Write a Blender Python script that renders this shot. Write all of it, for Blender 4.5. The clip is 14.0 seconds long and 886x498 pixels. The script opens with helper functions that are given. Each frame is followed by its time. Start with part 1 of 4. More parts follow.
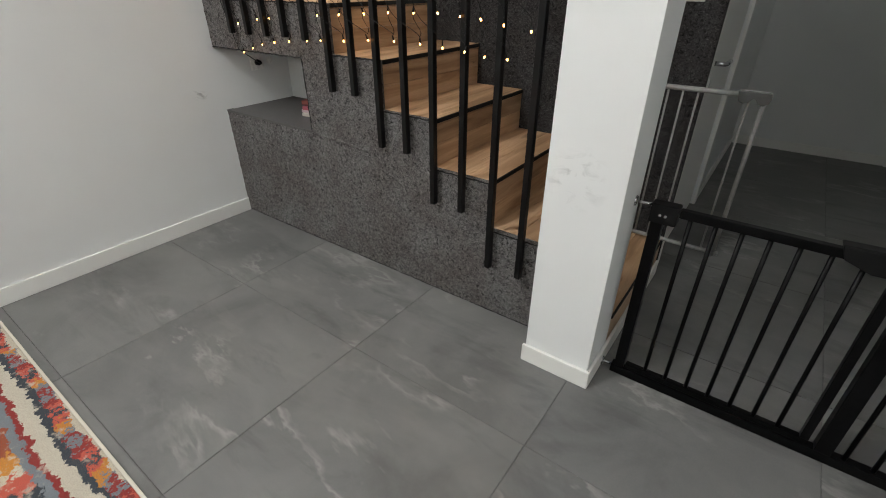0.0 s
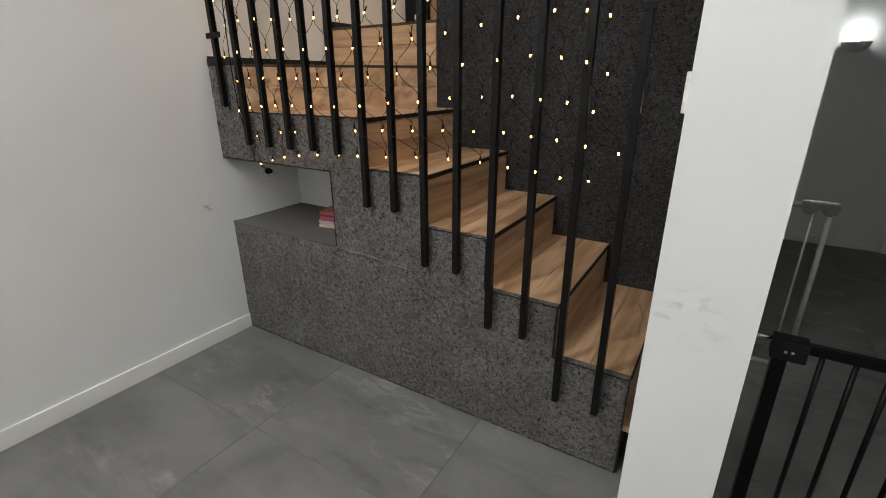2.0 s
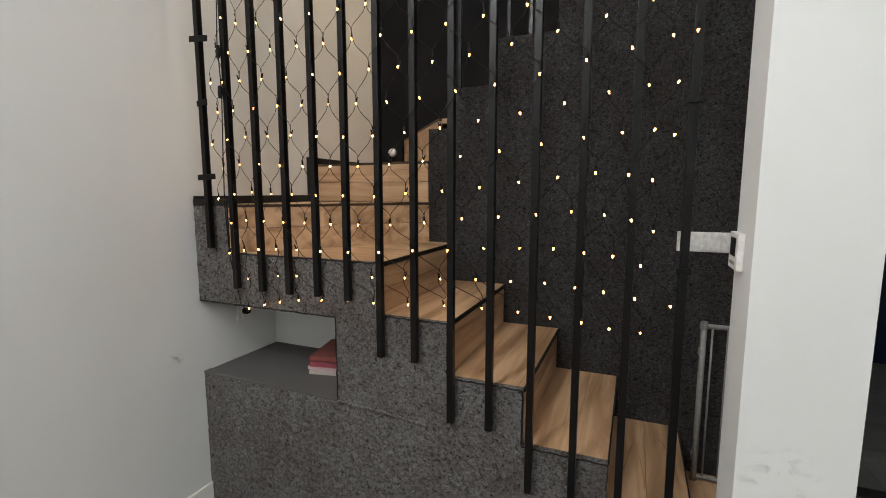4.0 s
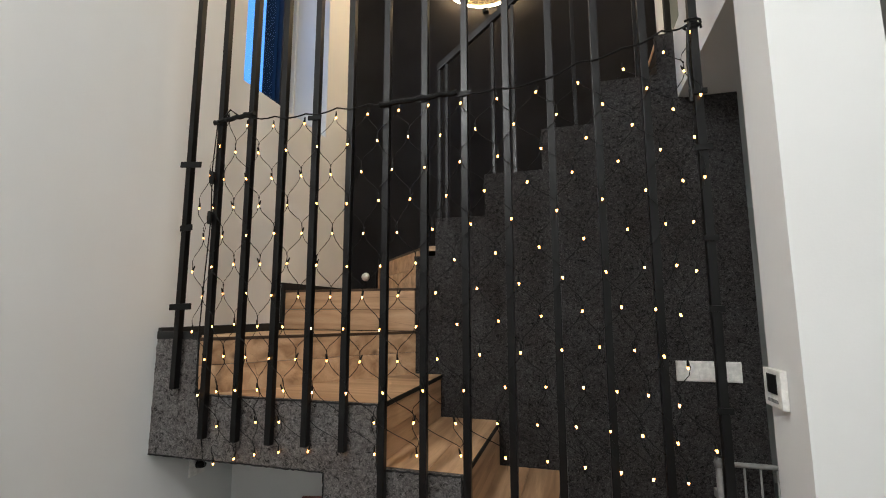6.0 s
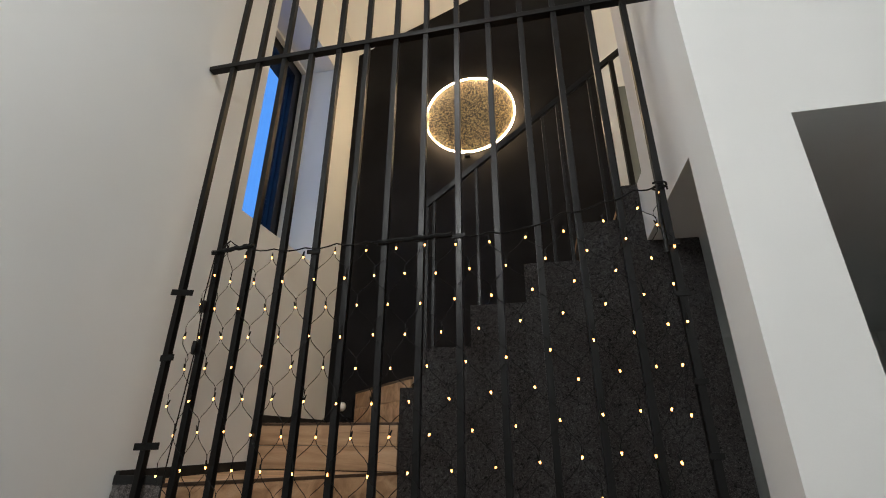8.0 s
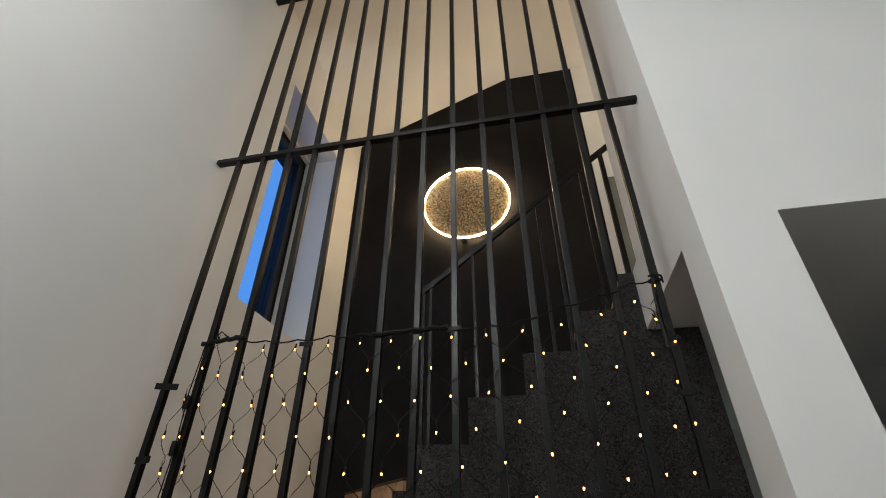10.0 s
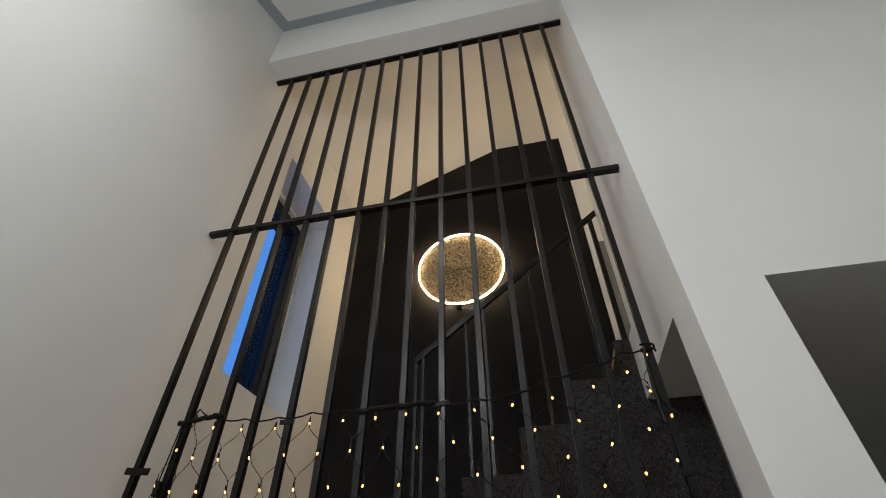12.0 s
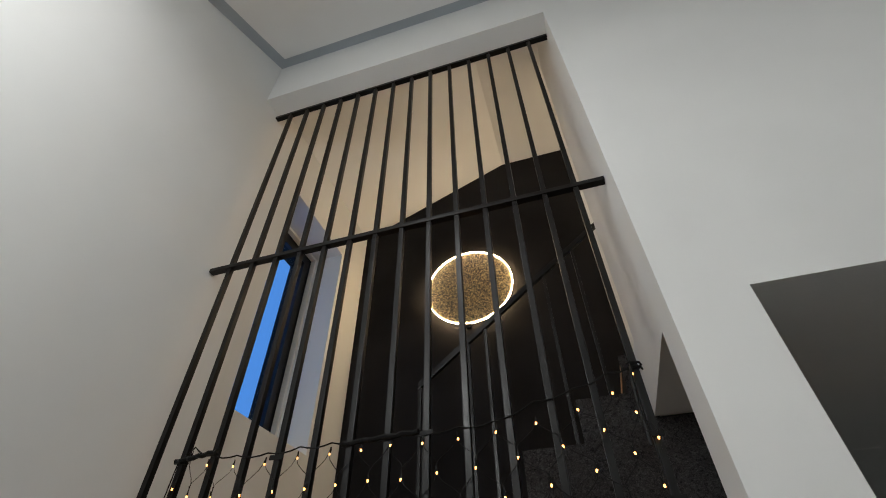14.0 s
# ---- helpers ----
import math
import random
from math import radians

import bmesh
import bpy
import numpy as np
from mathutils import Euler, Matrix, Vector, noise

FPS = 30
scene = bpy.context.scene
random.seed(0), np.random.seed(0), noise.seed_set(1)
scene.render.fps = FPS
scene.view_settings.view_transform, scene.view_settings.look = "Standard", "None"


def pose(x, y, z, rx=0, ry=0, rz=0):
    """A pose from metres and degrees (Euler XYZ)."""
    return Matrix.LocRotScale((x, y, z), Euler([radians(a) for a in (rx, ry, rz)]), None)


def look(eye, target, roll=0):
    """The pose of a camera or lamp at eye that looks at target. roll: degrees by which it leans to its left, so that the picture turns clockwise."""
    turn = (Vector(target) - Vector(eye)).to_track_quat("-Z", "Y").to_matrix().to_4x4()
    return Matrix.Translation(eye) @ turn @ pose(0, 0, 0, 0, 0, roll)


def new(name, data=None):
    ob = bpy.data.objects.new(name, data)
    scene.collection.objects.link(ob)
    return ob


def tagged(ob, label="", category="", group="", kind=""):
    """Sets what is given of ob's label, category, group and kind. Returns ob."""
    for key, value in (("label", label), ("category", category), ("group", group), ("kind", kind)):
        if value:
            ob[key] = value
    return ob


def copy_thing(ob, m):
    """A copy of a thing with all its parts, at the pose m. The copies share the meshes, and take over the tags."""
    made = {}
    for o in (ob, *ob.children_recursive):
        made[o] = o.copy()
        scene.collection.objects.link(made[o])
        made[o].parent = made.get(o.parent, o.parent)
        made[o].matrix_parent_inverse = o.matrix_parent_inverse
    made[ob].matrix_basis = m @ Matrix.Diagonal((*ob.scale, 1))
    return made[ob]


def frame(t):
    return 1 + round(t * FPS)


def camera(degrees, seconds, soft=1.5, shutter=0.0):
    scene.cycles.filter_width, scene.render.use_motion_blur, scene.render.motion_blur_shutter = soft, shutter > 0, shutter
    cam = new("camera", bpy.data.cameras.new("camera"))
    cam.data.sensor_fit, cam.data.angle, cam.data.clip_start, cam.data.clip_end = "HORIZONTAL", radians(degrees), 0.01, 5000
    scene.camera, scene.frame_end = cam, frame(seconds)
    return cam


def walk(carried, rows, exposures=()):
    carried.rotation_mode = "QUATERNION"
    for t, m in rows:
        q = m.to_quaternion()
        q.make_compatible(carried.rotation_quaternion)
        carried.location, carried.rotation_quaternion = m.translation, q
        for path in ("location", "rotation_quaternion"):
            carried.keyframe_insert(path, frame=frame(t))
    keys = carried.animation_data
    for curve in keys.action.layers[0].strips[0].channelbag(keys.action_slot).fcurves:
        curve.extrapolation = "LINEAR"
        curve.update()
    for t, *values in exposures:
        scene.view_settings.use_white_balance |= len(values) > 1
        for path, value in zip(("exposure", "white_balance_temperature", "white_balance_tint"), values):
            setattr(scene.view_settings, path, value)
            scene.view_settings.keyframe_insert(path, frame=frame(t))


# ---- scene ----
cam = camera(88.4, 14.0, soft=1.0)
PATH = [
    (0, (2.364, -1.33, 1.178), (1.344, 0.063, 0.168), -0.0),
    (0.5, (2.256, -1.361, 1.204), (1.253, 0.098, 0.274), 0.1),
    (1, (2.171, -1.377, 1.218), (1.178, 0.139, 0.37), 0.3),
    (1.5, (2.067, -1.346, 1.229), (1.075, 0.207, 0.45), 0.2),
    (2, (1.968, -1.298, 1.239), (0.983, 0.298, 0.543), -0.1),
    (2.5, (1.912, -1.283, 1.254), (0.951, 0.367, 0.661), 0.1),
    (3, (1.825, -1.329, 1.276), (0.916, 0.391, 0.814), -0.0),
    (3.2, (1.771, -1.357, 1.302), (0.901, 0.395, 0.884), -0.0),
    (5.5, (1.489, -1.306, 1.379), (0.854, 0.587, 1.505), 0.2),
    (6, (1.406, -1.338, 1.394), (0.869, 0.569, 1.666), -0.1),
    (6.5, (1.374, -1.354, 1.402), (0.896, 0.544, 1.812), -0.4),
    (7, (1.358, -1.37, 1.412), (0.925, 0.505, 1.956), -0.4),
    (7.5, (1.35, -1.39, 1.427), (0.944, 0.453, 2.091), -0.1),
    (8, (1.348, -1.401, 1.438), (0.961, 0.404, 2.207), 0.2),
    (10.5, (1.362, -1.411, 1.487), (1.022, 0.196, 2.628), 0.3),
    (11, (1.369, -1.412, 1.493), (1.037, 0.15, 2.697), 0.3),
    (11.5, (1.383, -1.412, 1.501), (1.063, 0.111, 2.757), -0.0),
    (12, (1.406, -1.401, 1.504), (1.09, 0.086, 2.803), -0.5),
    (12.5, (1.445, -1.384, 1.512), (1.11, 0.07, 2.845), -0.9),
    (13, (1.497, -1.369, 1.519), (1.127, 0.054, 2.874), -0.8),
    (13.5, (1.545, -1.369, 1.524), (1.142, 0.038, 2.886), -0.8),
    (14, (1.57, -1.377, 1.529), (1.152, 0.035, 2.882), -1.1),
]
walk(cam, [(t, look(eye, target, roll)) for t, eye, target, roll in PATH],
     exposures=[(0.0, 0.37), (1.5, 0.31), (2.5, 0.14), (3.0, 0.14), (5.5, 0.22), (6.5, -0.02), (8.0, -0.40), (10.5, -0.65), (12.5, -0.79), (14.0, -0.81)])

# ---- world and light ----
world = bpy.data.worlds.new("dusk")
scene.world = world
world.use_nodes = True
bg = world.node_tree.nodes["Background"]
bg.inputs[0].default_value = (0.085, 0.30, 0.85, 1)
bg.inputs[1].default_value = 2.7


def lamp(name, kind, m, watts, size, colour):
    data = bpy.data.lights.new(name, kind)
    data.energy, data.color = watts, colour
    if kind == "AREA":
        data.shape, data.size = "DISK", size
    else:
        data.shadow_soft_size = size
    ob = new(name, data)
    ob.matrix_world = m
    return ob


DOWNLIGHTS = [(0.75, -1.7, 17.0), (2.7, -1.7, 1.5), (0.75, -3.4, 9.0), (2.7, -3.4, 2.5)]
for lx, ly, watts in DOWNLIGHTS:
    lamp("downlight_glow", "AREA", pose(lx, ly, 4.165), watts, 0.16, (0.98, 0.96, 0.945))
# Added warm fill for the stairwell; no such source is known in the hall.
lamp("hall_fill", "POINT", pose(3.35, 1.33, 5.12), 58, 0.08, (1.0, 0.77, 0.52))
lamp("sconce_glow", "POINT", pose(2.593, 3.135, 1.545), 0.9, 0.03, (0.95, 1.0, 0.97))

# ---- materials ----
YF_FACE = -0.164


def material(name):
    m = bpy.data.materials.new(name)
    m.use_nodes = True
    nt = m.node_tree
    return m, nt, nt.nodes["Principled BSDF"]


def node(nt, kind, **props):
    n = nt.nodes.new(kind)
    for k, v in props.items():
        if k == "operation":
            n.operation = v
        elif k == "blend_type":
            n.blend_type = v
        elif k == "data_type":
            n.data_type = v
    return n


def coords(nt, scale=(1, 1, 1), rot=(0, 0, 0), world_space=True):
    """Coordinates in metres; world position unless told otherwise."""
    if world_space:
        src = nt.nodes.new("ShaderNodeNewGeometry").outputs["Position"]
    else:
        src = nt.nodes.new("ShaderNodeTexCoord").outputs["Object"]
    mp = nt.nodes.new("ShaderNodeMapping")
    mp.inputs["Scale"].default_value = scale
    mp.inputs["Rotation"].default_value = rot
    nt.links.new(src, mp.inputs["Vector"])
    return mp.outputs["Vector"]


def noise_tex(nt, vec, scale, detail=4, rough=0.55, distort=0.0):
    n = nt.nodes.new("ShaderNodeTexNoise")
    n.inputs["Scale"].default_value = scale
    n.inputs["Detail"].default_value = detail
    n.inputs["Roughness"].default_value = rough
    n.inputs["Distortion"].default_value = distort
    nt.links.new(vec, n.inputs["Vector"])
    return n.outputs["Fac"]


def ramp(nt, fac, stops):
    r = nt.nodes.new("ShaderNodeValToRGB")
    el = r.color_ramp.elements
    while len(el) < len(stops):
        el.new(0.5)
    for e, (p, c) in zip(el, stops):
        e.position = p
        e.color = (*c, 1) if len(c) == 3 else c
    nt.links.new(fac, r.inputs["Fac"])
    return r.outputs["Color"]


def grey(v):
    return (v, v, v)


def mix(nt, fac, a, b, mode="MIX"):
    n = nt.nodes.new("ShaderNodeMix")
    n.data_type = "RGBA"
    n.blend_type = mode
    for sock, val in ((n.inputs[0], fac), (n.inputs[6], a), (n.inputs[7], b)):
        if isinstance(val, (int, float)):
            sock.default_value = val
        elif isinstance(val, tuple):
            sock.default_value = (*val, 1)
        else:
            nt.links.new(val, sock)
    return n.outputs[2]


def math_node(nt, op, a, b=0.0):
    n = nt.nodes.new("ShaderNodeMath")
    n.operation = op
    for sock, val in zip(n.inputs, (a, b)):
        if isinstance(val, (int, float)):
            sock.default_value = val
        else:
            nt.links.new(val, sock)
    return n.outputs[0]


def bump(nt, bsdf, height, strength, dist):
    b = nt.nodes.new("ShaderNodeBump")
    b.inputs["Strength"].default_value = strength
    b.inputs["Distance"].default_value = dist
    nt.links.new(height, b.inputs["Height"])
    nt.links.new(b.outputs["Normal"], bsdf.inputs["Normal"])


def paint(name, base, rough=0.75, var=0.035, relief=0.12, spec=0.4):
    m, nt, b = material(name)
    v = coords(nt)
    big = noise_tex(nt, v, 1.3, 3)
    fine = noise_tex(nt, v, 140, 3, 0.6)
    lo = tuple(c * (1 - var) for c in base)
    hi = tuple(min(1, c * (1 + var)) for c in base)
    nt.links.new(ramp(nt, big, [(0.3, lo), (0.7, hi)]), b.inputs["Base Color"])
    b.inputs["Roughness"].default_value = rough
    b.inputs["Specular IOR Level"].default_value = spec
    bump(nt, b, fine, relief, 0.002)
    return m


def metal(name, base, rough, metallic=0.0, spec=0.5):
    m, nt, b = material(name)
    v = coords(nt)
    n = noise_tex(nt, v, 60, 4)
    nt.links.new(ramp(nt, n, [(0.3, tuple(c * 0.85 for c in base)), (0.7, tuple(c * 1.2 for c in base))]), b.inputs["Base Color"])
    nt.links.new(ramp(nt, noise_tex(nt, v, 25, 3), [(0.3, grey(rough * 0.85)), (0.7, grey(rough * 1.15))]), b.inputs["Roughness"])
    b.inputs["Metallic"].default_value = metallic
    b.inputs["Specular IOR Level"].default_value = spec
    return m


def felt_material(name, dark, mid, light):
    """Matted felt: soft clumps of a centimetre or two with short pale fibres."""
    m, nt, b = material(name)
    v = coords(nt)
    blotch = noise_tex(nt, v, 5, 4, 0.6)
    clump = noise_tex(nt, v, 82, 6, 0.68, 0.9)
    fibre = noise_tex(nt, coords(nt, (1, 1, 1.7), (0.4, 0.7, 0.2)), 150, 5, 0.7, 1.6)
    base = ramp(nt, clump, [(0.34, dark), (0.50, mid), (0.66, tuple(c * 1.55 for c in mid))])
    speck = ramp(nt, fibre, [(0.53, grey(0)), (0.68, grey(0.72))])
    col = mix(nt, speck, base, light)
    pit = ramp(nt, fibre, [(0.32, grey(0.7)), (0.44, grey(0))])
    col = mix(nt, pit, col, tuple(c * 0.5 for c in dark))
    worn = ramp(nt, blotch, [(0.32, (0.72, 0.66, 0.63)), (0.68, (1.0, 1.0, 1.0))])
    nt.links.new(mix(nt, 1.0, col, worn, "MULTIPLY"), b.inputs["Base Color"])
    b.inputs["Roughness"].default_value = 0.95
    b.inputs["Specular IOR Level"].default_value = 0.08
    h = math_node(nt, "ADD", math_node(nt, "MULTIPLY", clump, 1.8), fibre)
    bump(nt, b, h, 0.8, 0.007)
    return m


def oak_material(name, along):
    """Oak boards: grain along x, y or z, each board a little different."""
    m, nt, b = material(name)
    info = nt.nodes.new("ShaderNodeObjectInfo")
    geo = nt.nodes.new("ShaderNodeNewGeometry")
    off = nt.nodes.new("ShaderNodeVectorMath")
    off.operation = "MULTIPLY_ADD"
    comb = nt.nodes.new("ShaderNodeCombineXYZ")
    for i in range(3):
        nt.links.new(info.outputs["Random"], comb.inputs[i])
    nt.links.new(comb.outputs[0], off.inputs[0])
    off.inputs[1].default_value = (7.3, 11.1, 5.7)
    nt.links.new(geo.outputs["Position"], off.inputs[2])
    mp = nt.nodes.new("ShaderNodeMapping")
    mp.inputs["Scale"].default_value = {"x": (1, 11, 11), "y": (11, 1, 11)}[along]
    nt.links.new(off.outputs[0], mp.inputs["Vector"])
    v = mp.outputs["Vector"]
    rings = noise_tex(nt, v, 1.5, 4, 0.5, 0.9)
    fine = noise_tex(nt, v, 22, 4, 0.7)
    col = ramp(nt, rings, [(0.25, (0.23, 0.122, 0.060)), (0.40, (0.42, 0.250, 0.135)), (0.56, (0.59, 0.380, 0.222)), (0.8, (0.69, 0.475, 0.305))])
    col = mix(nt, ramp(nt, fine, [(0.32, grey(0.20)), (0.6, grey(0.0))]), col, (0.22, 0.11, 0.05))
    vor = nt.nodes.new("ShaderNodeTexVoronoi")
    vor.inputs["Scale"].default_value = 1.0
    mp2 = nt.nodes.new("ShaderNodeMapping")
    mp2.inputs["Scale"].default_value = {"x": (1.3, 5.5, 5.5), "y": (5.5, 1.3, 5.5)}[along]
    nt.links.new(off.outputs[0], mp2.inputs["Vector"])
    nt.links.new(mp2.outputs["Vector"], vor.inputs["Vector"])
    knot = ramp(nt, vor.outputs["Distance"], [(0.03, grey(0.8)), (0.11, grey(0.0))])
    col = mix(nt, knot, col, (0.075, 0.035, 0.018))
    crack = noise_tex(nt, v, 0.55, 2, 0.4, 1.2)
    line = ramp(nt, crack, [(0.494, grey(0)), (0.499, grey(0.75)), (0.501, grey(0.75)), (0.506, grey(0))])
    short = ramp(nt, noise_tex(nt, v, 2.3, 2), [(0.56, grey(0)), (0.62, grey(1))])
    col = mix(nt, mix(nt, 1.0, line, short, "MULTIPLY"), col, (0.075, 0.034, 0.016))
    tone = ramp(nt, info.outputs["Random"], [(0.0, grey(0.82)), (1.0, grey(1.08))])
    col = mix(nt, 1.0, col, tone, "MULTIPLY")
    nt.links.new(col, b.inputs["Base Color"])
    b.inputs["Roughness"].default_value = 0.42
    bump(nt, b, fine, 0.12, 0.002)
    return m


def tile_material():
    m, nt, b = material("slate_tile")
    info = nt.nodes.new("ShaderNodeObjectInfo")
    geo = nt.nodes.new("ShaderNodeNewGeometry")
    comb = nt.nodes.new("ShaderNodeCombineXYZ")
    for i in range(3):
        nt.links.new(info.outputs["Random"], comb.inputs[i])
    off = nt.nodes.new("ShaderNodeVectorMath")
    off.operation = "MULTIPLY_ADD"
    nt.links.new(comb.outputs[0], off.inputs[0])
    off.inputs[1].default_value = (31.0, 17.0, 13.0)
    nt.links.new(geo.outputs["Position"], off.inputs[2])
    v = off.outputs[0]
    cloud = noise_tex(nt, v, 2.4, 5, 0.6, 0.6)
    col = ramp(nt, cloud, [(0.30, (0.112, 0.111, 0.108)), (0.5, (0.158, 0.157, 0.152)), (0.72, (0.200, 0.198, 0.190))])
    mp = nt.nodes.new("ShaderNodeMapping")
    mp.inputs["Rotation"].default_value = (0, 0, 0.9)
    mp.inputs["Scale"].default_value = (0.55, 1.5, 1)
    nt.links.new(v, mp.inputs["Vector"])
    vein = noise_tex(nt, mp.outputs["Vector"], 1.5, 6, 0.62, 0.25)
    thin = ramp(nt, vein, [(0.482, grey(0)), (0.498, grey(1)), (0.503, grey(0.8)), (0.53, grey(0))])
    mask = ramp(nt, noise_tex(nt, v, 2.6, 4, 0.6), [(0.47, grey(0)), (0.64, grey(0.6))])
    col = mix(nt, mix(nt, 1.0, thin, mask, "MULTIPLY"), col, (0.36, 0.35, 0.33))
    mp3 = nt.nodes.new("ShaderNodeMapping")
    mp3.inputs["Rotation"].default_value = (0, 0, -0.6)
    mp3.inputs["Scale"].default_value = (0.8, 3.0, 1)
    nt.links.new(v, mp3.inputs["Vector"])
    haze = ramp(nt, noise_tex(nt, mp3.outputs["Vector"], 1.6, 5, 0.6, 0.7), [(0.5, grey(0)), (0.74, grey(0.38))])
    col = mix(nt, haze, col, (0.26, 0.255, 0.24))
    mp4 = nt.nodes.new("ShaderNodeMapping")
    mp4.inputs["Rotation"].default_value = (0, 0, 0.75)
    mp4.inputs["Scale"].default_value = (1.0, 3.4, 1)
    nt.links.new(v, mp4.inputs["Vector"])
    smudge = ramp(nt, noise_tex(nt, mp4.outputs["Vector"], 2.3, 6, 0.62, 0.5), [(0.54, grey(0)), (0.72, grey(0.7))])
    col = mix(nt, smudge, col, (0.085, 0.085, 0.083))
    grain = noise_tex(nt, v, 320, 3)
    col = mix(nt, ramp(nt, grain, [(0.3, grey(0.18)), (0.7, grey(0))]), col, (0.07, 0.07, 0.07))
    nt.links.new(col, b.inputs["Base Color"])
    nt.links.new(ramp(nt, cloud, [(0.3, grey(0.36)), (0.7, grey(0.5))]), b.inputs["Roughness"])
    b.inputs["Specular IOR Level"].default_value = 0.35
    bump(nt, b, math_node(nt, "ADD", cloud, math_node(nt, "MULTIPLY", grain, 0.06)), 0.12, 0.01)
    return m


def steps(nt, fac, stops):
    """A ramp with hard edges."""
    out = ramp(nt, fac, stops)
    out.node.color_ramp.interpolation = "CONSTANT"
    return out


def rug_material():
    m, nt, b = material("abstract_rug")
    v = coords(nt)
    cream, navy, slate = (0.60, 0.55, 0.45), (0.045, 0.060, 0.080), (0.20, 0.23, 0.26)
    red, coral, orange, rust = (0.30, 0.035, 0.035), (0.58, 0.11, 0.075), (0.60, 0.25, 0.045), (0.34, 0.085, 0.045)
    jag = noise_tex(nt, v, 34, 4, 0.75)
    wave = noise_tex(nt, v, 5, 2)
    sep = nt.nodes.new("ShaderNodeSeparateXYZ")
    nt.links.new(v, sep.inputs[0])
    d = math_node(nt, "MULTIPLY", math_node(nt, "ADD", sep.outputs[1], 1.225), -1.0)
    d = math_node(nt, "ADD", d, math_node(nt, "MULTIPLY", math_node(nt, "SUBTRACT", jag, 0.5), 0.055))
    d = math_node(nt, "ADD", d, math_node(nt, "MULTIPLY", math_node(nt, "SUBTRACT", wave, 0.5), 0.06))
    u = math_node(nt, "FRACT", math_node(nt, "DIVIDE", d, 0.46))
    along = math_node(nt, "ADD", math_node(nt, "MULTIPLY", sep.outputs[0], 3.7), math_node(nt, "MULTIPLY", jag, 0.9))
    blobs = steps(nt, math_node(nt, "FRACT", along), [(0.0, slate), (0.12, red), (0.26, coral), (0.40, navy), (0.52, coral), (0.64, orange), (0.78, slate), (0.88, red)])
    blobs2 = steps(nt, math_node(nt, "FRACT", math_node(nt, "MULTIPLY", along, 0.63)), [(0.0, rust), (0.3, orange), (0.48, cream), (0.54, coral), (0.72, navy), (0.86, slate)])
    band = steps(nt, u, [(0.0, cream), (0.12, navy), (0.16, cream), (0.245, red), (0.28, slate), (0.33, orange), (0.70, slate), (0.76, red), (0.83, cream)])
    pick1 = steps(nt, u, [(0.0, grey(0)), (0.03, grey(1)), (0.12, grey(0))])
    pick2 = steps(nt, u, [(0.0, grey(0)), (0.33, grey(1)), (0.70, grey(0))])
    col = mix(nt, pick1, band, blobs)
    col = mix(nt, pick2, col, blobs2)
    fade = ramp(nt, noise_tex(nt, v, 16, 5, 0.75), [(0.56, grey(0)), (0.66, grey(0.75))])
    col = mix(nt, fade, col, cream)
    pile = noise_tex(nt, v, 420, 2)
    col = mix(nt, ramp(nt, pile, [(0.3, grey(0.35)), (0.65, grey(0))]), col, (0.16, 0.13, 0.10))
    nt.links.new(col, b.inputs["Base Color"])
    b.inputs["Roughness"].default_value = 0.95
    b.inputs["Specular IOR Level"].default_value = 0.1
    bump(nt, b, pile, 0.8, 0.006)
    return m


def glow(name, colour, strength):
    m, nt, b = material(name)
    b.inputs["Base Color"].default_value = (*colour, 1)
    b.inputs["Emission Color"].default_value = (*colour, 1)
    b.inputs["Emission Strength"].default_value = strength
    return m


WHITE = paint("white_wall_paint", (0.73, 0.735, 0.725))


def smudge(m, where, size, depth):
    """A faint scuff of uneven shape on a painted wall."""
    nt = m.node_tree
    b = nt.nodes["Principled BSDF"]
    old = b.inputs["Base Color"].links[0].from_socket
    geo = nt.nodes.new("ShaderNodeNewGeometry")
    dist = nt.nodes.new("ShaderNodeVectorMath")
    dist.operation = "DISTANCE"
    nt.links.new(geo.outputs["Position"], dist.inputs[0])
    dist.inputs[1].default_value = where
    near = ramp(nt, math_node(nt, "DIVIDE", dist.outputs["Value"], size), [(0.3, grey(1)), (1.0, grey(0))])
    streak = ramp(nt, noise_tex(nt, coords(nt, (16, 16, 26), (0.3, 0.5, 0)), 1.0, 4, 0.6, 0.8), [(0.50, grey(0)), (0.66, grey(depth))])
    nt.links.new(mix(nt, mix(nt, 1.0, near, streak, "MULTIPLY"), old, (0.20, 0.195, 0.19)), b.inputs["Base Color"])


smudge(WHITE, (1.965, YF_FACE, 0.71), 0.10, 0.42)
smudge(WHITE, (-0.048, -0.125, 0.693), 0.045, 0.9)
CEIL = paint("white_ceiling_paint", (0.83, 0.83, 0.82))
# Ceiling gap: its bluish dusk light and shade are put into the colour.
BAND = paint("dusk_shaded_paint", (0.42, 0.46, 0.50))
TRIM = paint("white_lacquer", (0.76, 0.75, 0.72), 0.4, 0.02, 0.03)
DARKWALL = paint("dark_plaster", (0.0120, 0.0112, 0.0117), 0.8, 0.45, 0.4, 0.12)
FELT = felt_material("grey_felt_carpet", (0.018, 0.0175, 0.0174), (0.155, 0.149, 0.147), (0.50, 0.49, 0.485))
# Darker copy of the felt: the stairwell's weaker light is in the colour.
FELT_SHADED = felt_material("shaded_felt_carpet", (0.006, 0.0058, 0.0059), (0.049, 0.0475, 0.0484), (0.25, 0.243, 0.246))
PIPING = paint("black_edging", (0.010, 0.010, 0.010), 0.8, 0.2, 0.3)
BROWN = paint("dark_brown_edge", (0.060, 0.034, 0.018), 0.5, 0.25, 0.2)
